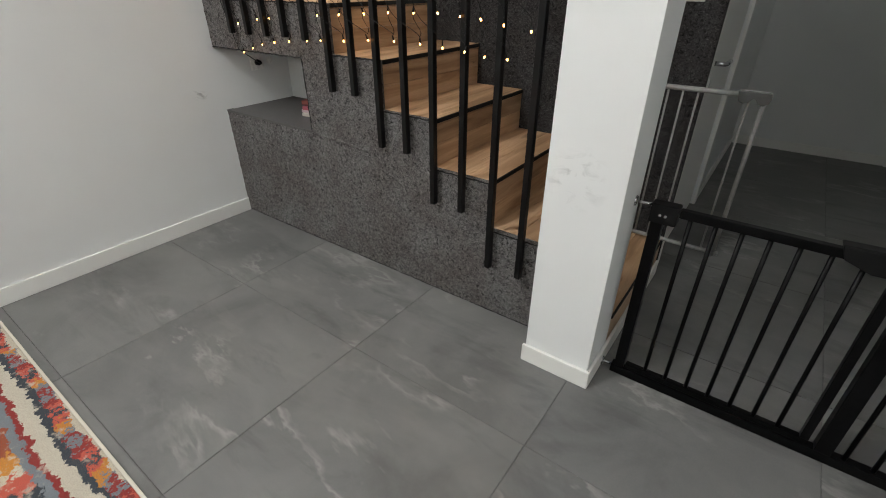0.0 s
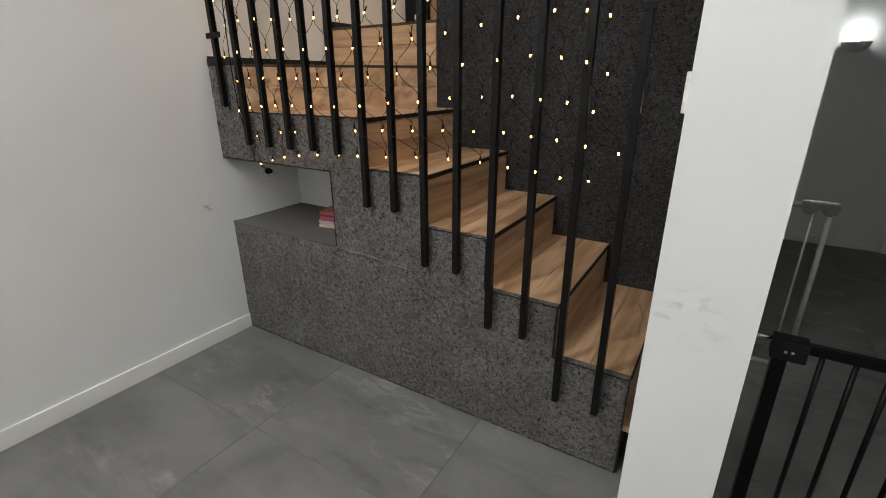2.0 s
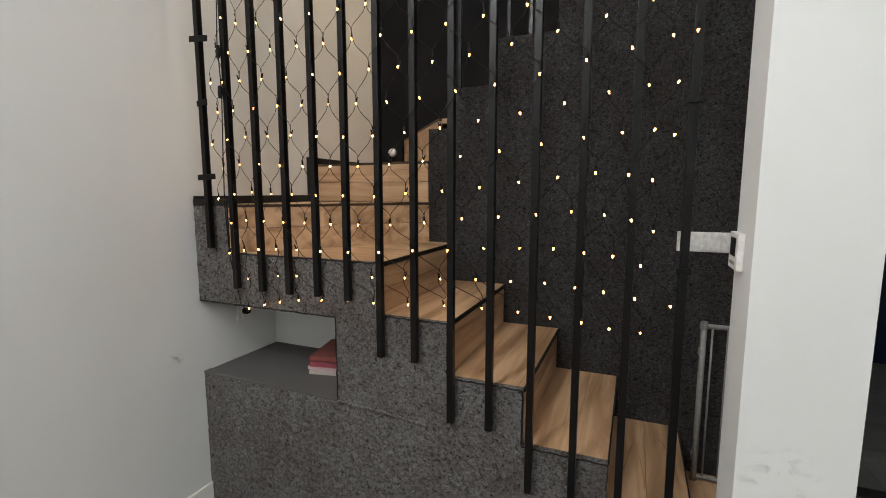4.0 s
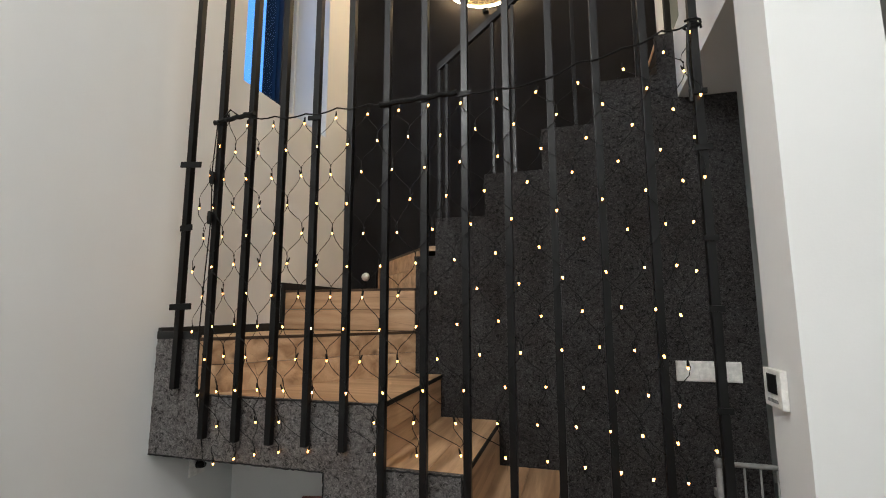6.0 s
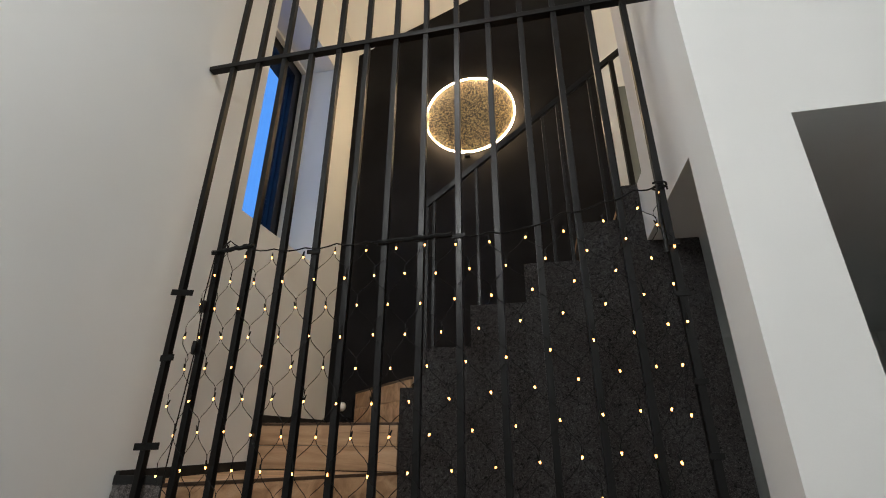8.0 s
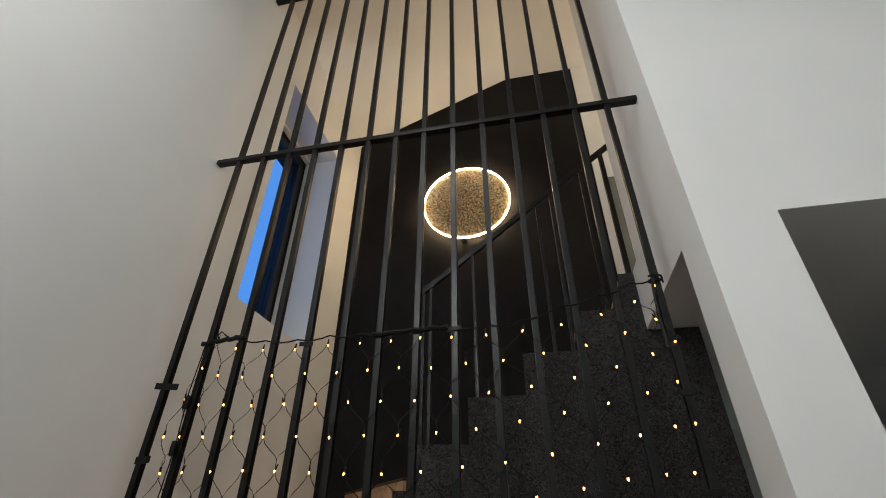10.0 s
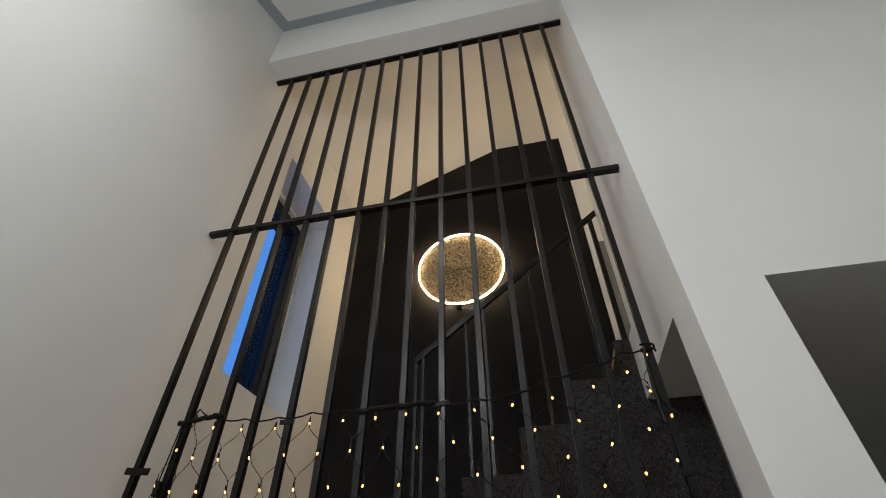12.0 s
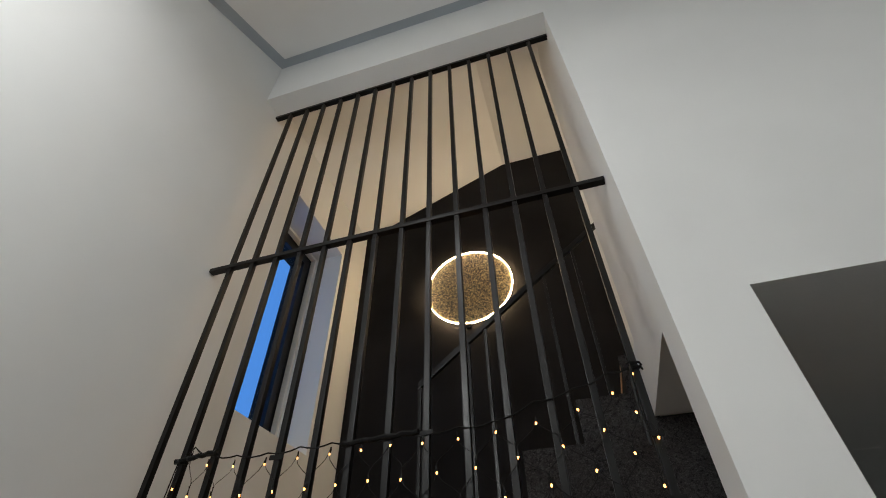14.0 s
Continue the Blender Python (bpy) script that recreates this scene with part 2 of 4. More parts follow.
SHELF = paint("dark_grey_board", (0.10, 0.095, 0.092), 0.6, 0.12, 0.25)
OAK_X = oak_material("oak_along_x", "x")
OAK_Y = oak_material("oak_along_y", "y")
BLACK = metal("black_powder_coat", (0.0030, 0.0029, 0.0030), 0.33, 0.0, 0.27)
GATE_BLACK = metal("black_gate_paint", (0.0028, 0.0028, 0.0030), 0.35, 0.0, 0.12)
# White gate, greyed: the dim corridor's shade is put into this colour.
GATE_WHITE_DIM = metal("dimmed_white_gate_paint", (0.25, 0.245, 0.235), 0.35)
CHROME = metal("brushed_steel", (0.55, 0.55, 0.56), 0.25, 1.0)
GREYPL = metal("grey_plastic", (0.20, 0.20, 0.20), 0.4)
DARKGREY = metal("dark_grey_plastic", (0.07, 0.07, 0.068), 0.35)
BLACKPL = metal("black_plastic", (0.006, 0.006, 0.006), 0.5, 0.0, 0.17)
WHITEPL = metal("white_plastic", (0.74, 0.73, 0.70), 0.35)
ANTH = metal("anthracite_frame", (0.010, 0.011, 0.015), 0.4, 0.0, 0.3)
TILE = tile_material()
GROUT = paint("dark_grout", (0.10, 0.098, 0.094), 0.9, 0.15, 0.3)
RUG = rug_material()
BULB = glow("warm_bulb", (1.0, 0.44, 0.12), 9.5)
RING = glow("warm_led_ring", (1.0, 0.72, 0.40), 85.0)

# ---- building helpers ----


def box(bm, x0, x1, y0, y1, z0, z1, bevel=0.0):
    vs = bmesh.ops.create_cube(bm, size=1.0)["verts"]
    bmesh.ops.scale(bm, vec=(x1 - x0, y1 - y0, z1 - z0), verts=vs)
    bmesh.ops.translate(bm, vec=((x0 + x1) / 2, (y0 + y1) / 2, (z0 + z1) / 2), verts=vs)
    if bevel:
        es = list({e for v in vs for e in v.link_edges})
        bmesh.ops.bevel(bm, geom=es, offset=bevel, segments=2, affect="EDGES", profile=0.7)
    return bm


def boxed(*a, **k):
    return box(bmesh.new(), *a, **k)


def prism(outline, axis, lo, hi, bevel=0.0):
    """A flat outline pushed along an axis. axis 'y': outline is (x, z); 'z': (x, y); 'x': (y, z)."""
    bm = bmesh.new()
    put = {"y": lambda a, b, c: (a, c, b), "z": lambda a, b, c: (a, b, c), "x": lambda a, b, c: (c, a, b)}[axis]
    lows = [bm.verts.new(put(a, b, lo)) for a, b in outline]
    f = bm.faces.new(lows)
    out = bmesh.ops.extrude_face_region(bm, geom=[f])
    d = {"x": (hi - lo, 0, 0), "y": (0, hi - lo, 0), "z": (0, 0, hi - lo)}[axis]
    bmesh.ops.translate(bm, vec=d, verts=[g for g in out["geom"] if isinstance(g, bmesh.types.BMVert)])
    bmesh.ops.recalc_face_normals(bm, faces=bm.faces)
    if bevel:
        bmesh.ops.bevel(bm, geom=list(bm.edges), offset=bevel, segments=2, affect="EDGES", profile=0.7)
    return bm


def cells(us, vs, holes, place, lo, hi):
    """A slab of a grid of cells less the holes; place(u, v, w) gives the point."""
    bm = bmesh.new()
    keep = {(i, j) for i in range(len(us) - 1) for j in range(len(vs) - 1)} - set(holes)
    pts = {}

    def p(i, j, w):
        if (i, j, w) not in pts:
            pts[i, j, w] = bm.verts.new(place(us[i], vs[j], w))
        return pts[i, j, w]
    for i, j in keep:
        for w in (lo, hi):
            bm.faces.new([p(i, j, w), p(i + 1, j, w), p(i + 1, j + 1, w), p(i, j + 1, w)])
        for (di, dj), (a, b) in (((-1, 0), ((0, 0), (0, 1))), ((1, 0), ((1, 0), (1, 1))), ((0, -1), ((0, 0), (1, 0))), ((0, 1), ((0, 1), (1, 1)))):
            if (i + di, j + dj) not in keep:
                bm.faces.new([p(i + a[0], j + a[1], lo), p(i + b[0], j + b[1], lo), p(i + b[0], j + b[1], hi), p(i + a[0], j + a[1], hi)])
    bmesh.ops.recalc_face_normals(bm, faces=bm.faces)
    return bm


def tube(bm, pts, r, n=6):
    """A round wire through the points."""
    rings = []
    for i, p in enumerate(pts):
        p = Vector(p)
        d = (Vector(pts[min(i + 1, len(pts) - 1)]) - Vector(pts[max(i - 1, 0)])).normalized()
        a = d.orthogonal().normalized() if abs(d.z) > 0.9 else d.cross(Vector((0, 0, 1))).normalized()
        b = d.cross(a)
        rings.append([bm.verts.new(p + (a * math.cos(k * math.tau / n) + b * math.sin(k * math.tau / n)) * r) for k in range(n)])
    for q, s in zip(rings, rings[1:]):
        for k in range(n):
            bm.faces.new([q[k], q[(k + 1) % n], s[(k + 1) % n], s[k]])
    bm.faces.new(rings[0][::-1])
    bm.faces.new(rings[-1])
    return bm


def lathe(profile, n=24):
    """A turned shape round z from (radius, height) pairs."""
    bm = bmesh.new()
    rings = []
    for r, z in profile:
        rings.append([bm.verts.new((r * math.cos(k * math.tau / n), r * math.sin(k * math.tau / n), z)) for k in range(n)] if r > 1e-6 else [bm.verts.new((0, 0, z))])
    for q, s in zip(rings, rings[1:]):
        for k in range(n):
            f = [q[k % len(q)], q[(k + 1) % len(q)], s[(k + 1) % len(s)], s[k % len(s)]]
            f = list(dict.fromkeys(f))
            if len(f) > 2:
                bm.faces.new(f)
    bmesh.ops.recalc_face_normals(bm, faces=bm.faces)
    return bm


def moved(bm, m):
    bmesh.ops.transform(bm, matrix=m, verts=bm.verts)
    return bm


def mesh_from(name, bm, mat, smooth=False):
    me = bpy.data.meshes.new(name)
    bmesh.ops.recalc_face_normals(bm, faces=bm.faces)
    if smooth:
        for f in bm.faces:
            f.smooth = True
    bm.to_mesh(me)
    bm.free()
    me.materials.append(mat)
    return me


def part(name, bm, mat, parent, label="", smooth=False):
    ob = new(name, mesh_from(name, bm, mat, smooth))
    ob.parent = parent
    return tagged(ob, label) if label else ob


def piece(name, me, parent, loc):
    ob = new(name, me)
    ob.parent = parent
    ob.location = loc
    return ob


def solid(name, bm, mat, label, category, kind="structure", smooth=False, group=""):
    return tagged(new(name, mesh_from(name, bm, mat, smooth)), label, category, group, kind)


def thing(name, label, category, group="", kind=""):
    ob = new(name)
    ob.empty_display_size = 0.05
    return tagged(ob, label, category, group, kind)


# ---- large structure ----
X = 1.876          # stair opening's edge
FY = 0.718         # felt wall beside the lower flight
BY = 1.49          # dark wall at the back of the stairwell
YF, YB = -0.164, 0.018   # faces of the wall with the openings
ZC, ZU = 2.303, 2.607    # corridor ceiling, upper floor
EAST, SOUTH = 4.6, -4.6
ROOM = 4.925       # ceiling at the stair wall
PITCH = 0.615      # its fall towards the room
GAP_F, GAP_W = 0.082, 0.09
WX = -0.048        # face of the left wall
FAR = 3.22


def along_x(u, v, w):
    return (u, w, v)


def along_y(u, v, w):
    return (w, u, v)


solid("wall_west", cells([SOUTH - 0.2, 0.355, 1.105, BY + 0.2], [-0.1, 2.48, 4.093, 5.6], [(1, 1)], along_y, WX - 0.485, WX), WHITE, "tall smooth white painted wall with a narrow window", "wall")
solid("wall_stair_front", cells([WX, X, 2.10, 3.15, EAST], [0, ZC, 4.468, 5.6], [(0, 0), (0, 1), (2, 0)], along_x, YF, YB), WHITE, "white painted wall with stair opening and corridor opening", "wall")
solid("wall_south", cells([WX, EAST], [0, 5.1], [], along_x, SOUTH - 0.2, SOUTH), WHITE, "plain white wall behind the room", "wall")
solid("wall_east", cells([SOUTH - 0.2, YF], [0, 5.1], [], along_y, EAST, EAST + 0.2), WHITE, "plain white wall closing the room", "wall")
KNEE = -1.35       # where the sloping ceiling meets the level one
LOW = ROOM + PITCH * (KNEE - YF)


def under_roof(gap_front, gap_south, drop, top):
    """Cross-section (y, z) of a ceiling layer that slopes down from the stair wall."""
    ya, yk, ys = YF - gap_front, KNEE, SOUTH + gap_south
    za = ROOM - PITCH * gap_front
    return [(ya, za - drop), (yk, LOW - drop), (ys, LOW - drop), (ys, LOW - drop + top), (yk, LOW - drop + top), (ya, za - drop + top)]


solid("ceiling_room", prism(under_roof(0.0, 0.0, 0.0, 0.2), "x", WX, EAST), BAND, "recessed band round the sloping ceiling panel, bluish dusk light in its colour", "ceiling")
solid("ceiling_panel", prism(under_roof(GAP_F, 0.1, 0.012, 0.011), "x", WX + GAP_W, EAST - 0.1), CEIL, "white sloping ceiling panel with a recessed edge", "ceiling")
solid("wall_north_dark", prism([(WX, 0), (1.964, 0), (1.964, 5.245), (1.36, 5.245), (WX, 4.62)], "y", BY, BY + 0.2), DARKWALL, "dark charcoal plastered wall behind the upper stair flight", "wall")
solid("wall_north_upper", boxed(1.966, EAST, BY, BY + 0.2, ZU, 5.5), WHITE, "white wall of the upper hall", "wall")
solid("ceiling_stairwell", prism([(WX, 4.62), (1.36, 5.245), (EAST, 5.245), (EAST, 5.6), (WX, 5.6)], "y", YB, BY + 0.2), CEIL, "white sloping ceiling over the stairwell", "ceiling")
solid("wall_hall_end", boxed(EAST - 1.0, EAST - 0.8, YB, BY, ZU, 5.245), WHITE, "white end wall of the upper hall", "wall")
solid("wall_upper_side", boxed(X, 2.0, YB, 0.60, ZU, 5.245), WHITE, "white wall beside the stairwell on the upper floor", "wall")
solid("floor_upper", prism([(X, YB), (EAST, YB), (EAST, BY), (1.905, BY), (1.905, FY - 0.004), (X, FY - 0.004)], "z", ZC, ZU), WHITE, "white edged floor slab over the corridor", "floor")
solid("ceiling_corridor", boxed(1.905, EAST, BY + 0.002, FAR + 0.2, ZC, ZU), WHITE, "white ceiling of the corridor", "ceiling")
solid("wall_corridor_far", boxed(1.9, EAST, FAR, FAR + 0.2, 0, ZC), WHITE, "white far wall of the dim corridor", "wall")
solid("wall_corridor_side", cells([FY + 0.031, 0.81, 1.65, FAR], [0, 2.06, ZC], [(1, 0)], along_y, 1.985, 2.085), WHITE, "white corridor wall with a door", "wall")
solid("wall_corridor_east", boxed(EAST - 0.4, EAST - 0.25, YB, FAR, 0, ZC), WHITE, "white wall closing the corridor", "wall")
solid("floor_base", boxed(-0.1, EAST, SOUTH, FAR + 0.2, -0.12, -0.0022), GROUT, "dark grey grout bed under the tiles", "floor")

BB = 0.07
for nm, b6 in (("baseboard_1", (WX, WX + 0.011, SOUTH, -0.001)), ("baseboard_2", (1.866, 2.112, YF - 0.012, YF)), ("baseboard_3", (2.10, 2.112, YF + 0.0005, 0.70)),
               ("baseboard_4", (2.098, 3.08, FAR - 0.012, FAR)), ("baseboard_5", (2.0855, 2.0975, 1.72, FAR - 0.0125))):
    solid(nm, boxed(*b6, 0, BB + (0.006 if nm == "baseboard_1" else 0.0), bevel=0.004), TRIM, "low white painted baseboard", "baseboard")

# ---- window in the left wall ----
win = thing("window_1", "narrow tall anthracite window with a blue dusk sky outside", "window", kind="structure")
YA, YZ, ZA, ZZ = 0.355, 1.105, 2.48, 4.093
D1, D2 = WX - 0.345, WX - 0.285
fr = bmesh.new()
box(fr, D1, D2, YA, YA + 0.05, ZA, ZZ)
box(fr, D1, D2, YZ - 0.05, YZ, ZA, ZZ)
box(fr, D1, D2, YA + 0.05, YZ - 0.05, ZA, ZA + 0.05)
box(fr, D1, D2, YA + 0.05, YZ - 0.05, ZZ - 0.05, ZZ)
part("window_frame", fr, ANTH, win, "dark anthracite frame")
sash = bmesh.new()
box(sash, D1 + 0.01, D2 + 0.01, YA + 0.053, YA + 0.105, ZA + 0.053, ZZ - 0.053, bevel=0.003)
box(sash, D1 + 0.01, D2 + 0.01, YZ - 0.105, YZ - 0.053, ZA + 0.053, ZZ - 0.053, bevel=0.003)
box(sash, D1 + 0.01, D2 + 0.01, YA + 0.105, YZ - 0.105, ZA + 0.053, ZA + 0.105)
box(sash, D1 + 0.01, D2 + 0.01, YA + 0.105, YZ - 0.105, ZZ - 0.105, ZZ - 0.053)
part("sash", sash, ANTH, win)
bead = bmesh.new()
box(bead, D2 + 0.0105, D2 + 0.05, YZ - 0.022, YZ - 0.0005, ZA + 0.001, ZZ - 0.023, bevel=0.002)
box(bead, D2 + 0.0105, D2 + 0.05, YA + 0.001, YZ - 0.0005, ZZ - 0.022, ZZ - 0.0005, bevel=0.002)
part("reveal_bead", bead, TRIM, win, "pale plaster bead round the sash")
gm, gnt, gb = material("window_glass")
gb.inputs["Transmission Weight"].default_value = 1.0
gb.inputs["Roughness"].default_value = 0.0
gb.inputs["IOR"].default_value = 1.1
# Added tint holds the visible sky down; the sky is raised for the reveal.
gb.inputs["Base Color"].default_value = (0.56, 0.56, 0.56, 1)
pane = part("pane", boxed(D1 + 0.033, D1 + 0.041, YA + 0.105, YZ - 0.105, ZA + 0.105, ZZ - 0.105), gm, win, "grey tinted glass")
pane.visible_shadow = False
outer = bmesh.new()
box(outer, WX - 0.488, D1 - 0.003, YZ - 0.008, YZ + 0.0005, ZA, ZZ)
box(outer, WX - 0.488, D1 - 0.003, YA, YZ - 0.0085, ZA - 0.0005, ZA + 0.008)
box(outer, WX - 0.488, D1 - 0.003, YA, YZ - 0.0085, ZZ - 0.008, ZZ + 0.0005)
part("outer_reveal", outer, PIPING, win, "dark cladding outside the window")

# ---- lower stair flight ----
R = 0.185
NOSE = [2.10, 1.840, 1.594, 1.336, 1.083, 0.820]   # front of treads 1..6
stair = thing("staircase", "oak clad staircase with winding steps and grey felt sides", "staircase", kind="structure")

# felt stringer with the open shelf niche
FRONT = [(WX, 0.004), (1.840, 0.004), (1.840, 0.37), (1.594, 0.37), (1.594, 0.555), (1.336, 0.555), (1.336, 0.74), (1.083, 0.74), (1.083, 0.925), (0.820, 0.925), (0.820, 1.11),
         (0.137, 1.11), (0.137, 1.30), (WX, 1.30), (WX, 0.90), (0.643, 0.90), (0.643, 0.583), (WX, 0.583)]
stringer = part("stringer", prism(FRONT, "y", 0.0, 0.03, bevel=0.004), FELT, stair, "speckled grey felt carpet cladding")
edge = bmesh.new()
fuzz = random.Random(3)
EDGES = [(a[0], a[1], b[0], b[1]) for a, b in zip(FRONT, FRONT[1:] + FRONT[:1]) if not (a[0] == WX and b[0] == WX)]
for xa, za, xb, zb in EDGES:
    n = max(3, int(math.hypot(xb - xa, zb - za) / 0.012))
    tube(edge, [(xa + (xb - xa) * k / n + fuzz.uniform(-0.0016, 0.0016), fuzz.uniform(-0.002, 0.001), za + (zb - za) * k / n + fuzz.uniform(-0.0016, 0.0016)) for k in range(n + 1)], 0.0028, 4)
part("edging", edge, PIPING, stringer, "thin black seam along the felt")

ridge = [(0.643 + 0.36 * k / 30, -0.0005 - 0.0008 * math.sin(k), 0.578 - 0.020 * (k / 30) ** 2 + fuzz.uniform(-0.003, 0.003)) for k in range(31)]
part("seam_ridge", tube(bmesh.new(), ridge, 0.0075, 6), FELT, stringer, "raised felt seam", True)


def inside(poly, x, z):
    hit = False
    for (xa, za), (xb, zb) in zip(poly, poly[1:] + poly[:1]):
        if (za > z) != (zb > z) and x < (xb - xa) * (z - za) / (zb - za) + xa:
            hit = not hit
    return hit


def felt_skin(name, poly, y, mat, parent, step, lift):
    """A lumpy felt surface over the flat face of a clad board."""
    xs = np.arange(min(p[0] for p in poly) + 0.003, max(p[0] for p in poly), step)
    zs = np.arange(min(p[1] for p in poly) + 0.003, max(p[1] for p in poly), step)
    index, verts, faces = {}, [], []
    for i, x in enumerate(xs):
        for j, z in enumerate(zs):
            if inside(poly, x, z):
                p = Vector((x, y, z))
                h = 0.55 * noise.noise(p * 46) + 0.5 * noise.noise(p * 105) + 0.3 * noise.noise(p * 19)
                index[i, j] = len(verts)
                verts.append((x + 0.4 * step * noise.noise(p * 150), y - lift * (0.75 + h), z + 0.4 * step * noise.noise(p * 150 + Vector((9, 4, 2)))))
    for (i, j), a in index.items():
        q = (a, index.get((i + 1, j)), index.get((i + 1, j + 1)), index.get((i, j + 1)))
        if None not in q:
            faces.append(q)
    me = bpy.data.meshes.new(name)
    me.from_pydata(verts, [], faces)
    me.polygons.foreach_set("use_smooth", [True] * len(me.polygons))
    me.materials.append(mat)
    ob = new(name, me)
    ob.parent = parent
    return tagged(ob, "lumpy felt surface")


felt_skin("felt_face", FRONT, 0.0, FELT, stringer, 0.0055, 0.0042)
core = bmesh.new()
for i in range(1, 5):
    box(core, 0.797, NOSE[i] - 0.03, 0.031, FY - 0.001, 0.002 + (i - 0.5) * 0.001, R * (i + 1) - 0.03 if i < 5 else R * 6 - 0.03)
part("core", core, SHELF, stair)


def boards(parent, outline_rects, mat):
    for a in outline_rects:
        part("board", boxed(*a, bevel=0.0015), mat, parent)


for i in range(6):
    z = R * (i + 1)
    x1 = NOSE[i]
    x0 = NOSE[i + 1] if i < 5 else None
    ya = 0.0305 if i else YB + 0.002
    if i == 5:
        # first winding tread, a wedge
        tread = part("tread", prism([(0.820, 0.031), (0.820, FY - 0.002), (0.69, FY - 0.002), (0.138, 0.031)], "z", z - 0.022, z, bevel=0.0015), OAK_X, stair, "oak winding step")
    else:
        mid = x1 - (x1 - x0) * (0.52 if i % 2 else 0.42)
        tread = part("tread", boxed(mid + 0.0008, x1 - 0.001, ya, FY - 0.002, z - 0.022, z, bevel=0.0015), OAK_Y, stair, "oak step with knots")
        part("board", boxed(x0 - 0.012, mid - 0.0008, ya, FY - 0.002, z - 0.022, z, bevel=0.0015), OAK_Y, tread)
    part("nosing", boxed(x1 - 0.002, x1 + 0.004, ya, FY - 0.002, z - 0.017, z - 0.001, bevel=0.001), PIPING, tread, "black edge strip")
    zl = z - R
    cut = zl + (z - 0.024 - zl) * 0.53
    riser = part("riser", boxed(x1 - 0.018, x1 - 0.003, ya, FY - 0.002, zl, cut - 0.0008, bevel=0.001), OAK_Y, stair, "oak riser of two boards")
    part("board", boxed(x1 - 0.018, x1 - 0.003, ya, FY - 0.002, cut + 0.0008, z - 0.024, bevel=0.001), OAK_Y, riser)


def slanted(ax, ay, bx, by, z0, z1, thick, name, mat, parent, label=""):
    """An upright board from a to b."""
    d = Vector((bx - ax, by - ay, 0))
    bm = boxed(0, d.length, 0, thick, z0, z1, bevel=0.0012)
    moved(bm, pose(ax, ay, 0, 0, 0, math.degrees(math.atan2(d.y, d.x))))
    return part(name, bm, mat, parent, label)


# winding steps seven to nine round the felt newel
NEWEL = (0.697, FY - 0.01)
for (ax, ay), (bx, by), z0, z1 in (((0.138, 0.004), NEWEL, 1.11, 1.305), ((WX + 0.016, 0.737), (0.688, 0.716), 1.305, 1.507), ((0.155, BY - 0.002), (0.72, 0.775), 1.51, 1.715)):
    mid = (z0 + z1) / 2
    r7 = slanted(ax, ay, bx, by, z0, mid - 0.001, 0.015, "riser", OAK_X, stair, "oak riser of two boards")
    slanted(ax, ay, bx, by, mid + 0.001, z1 - 0.0135, 0.015, "board", OAK_X, r7)
    slanted(ax, ay - 0.003, bx, by - 0.003, z1 - 0.0125, z1 - 0.001, 0.018, "nosing", BROWN, r7, "dark brown edge strip")
part("tread", prism([(WX + 0.016, 0.031), (0.15, 0.031), (0.688, 0.70), (WX + 0.016, 0.735)], "z", 1.28, 1.302, bevel=0.001), OAK_X, stair, "oak winding step")
part("tread", prism([(WX + 0.016, 0.755), (0.685, 0.738), (0.165, BY - 0.006), (WX + 0.016, BY - 0.006)], "z", 1.485, 1.507, bevel=0.001), OAK_X, stair, "oak winding step")
part("tread", prism([(0.175, BY - 0.002), (0.73, 0.79), (0.785, 0.79), (0.785, BY - 0.002)], "z", 1.69, 1.715, bevel=0.001), OAK_X, stair, "oak winding step")
part("block", boxed(WX, 0.137, 0.0305, 0.16, 0.905, 1.275), FELT, stair)
sk = bmesh.new()
box(sk, WX, WX + 0.015, 0.0, 0.745, 1.30, 1.338, bevel=0.002)
box(sk, WX, WX + 0.015, 0.716, 0.7455, 1.339, 1.545, bevel=0.002)
box(sk, WX, WX + 0.015, 0.7465, BY, 1.48, 1.545, bevel=0.002)
box(sk, WX, 0.137, -0.003, 0.012, 1.297, 1.325, bevel=0.002)
part("skirting", sk, PIPING, stair, "black skirting stepping along the wall")

# stepped felt wall between the flights
WALLTOP = [(0.690, 0.0), (2.100, 0.0), (2.100, ZC - 0.001), (1.897, ZC - 0.001), (1.897, ZU), (1.802, ZU), (1.802, 2.422), (1.567, 2.422), (1.567, 2.228), (1.297, 2.228), (1.297, 2.036), (1.029, 2.036), (1.029, 1.836), (0.789, 1.836), (0.789, 1.657), (0.690, 1.657)]
wall_felt = solid("wall_felt", prism(WALLTOP, "y", FY, FY + 0.03, bevel=0.004), FELT_SHADED, "felt covered wall with stepped top, its weaker light put into a darker colour", "wall")
felt_skin("felt_face", WALLTOP, FY, FELT_SHADED, wall_felt, 0.0065, 0.0036)
for k, (xa, xb, z) in enumerate([(0.795, 1.05, 1.825), (1.035, 1.31, 2.025), (1.303, 1.58, 2.217), (1.573, 1.81, 2.41), (1.808, 1.904, 2.598)]):
    up = part("tread", boxed(xa, xb, FY + 0.052, BY - 0.002, z - 0.022, z, bevel=0.001), OAK_Y, stair, "oak step of the upper flight")
    part("riser", boxed(xa + 0.003, xa + 0.018, FY + 0.052, BY - 0.002, z - 0.19, z - 0.023), DARKWALL, stair, "charcoal riser")

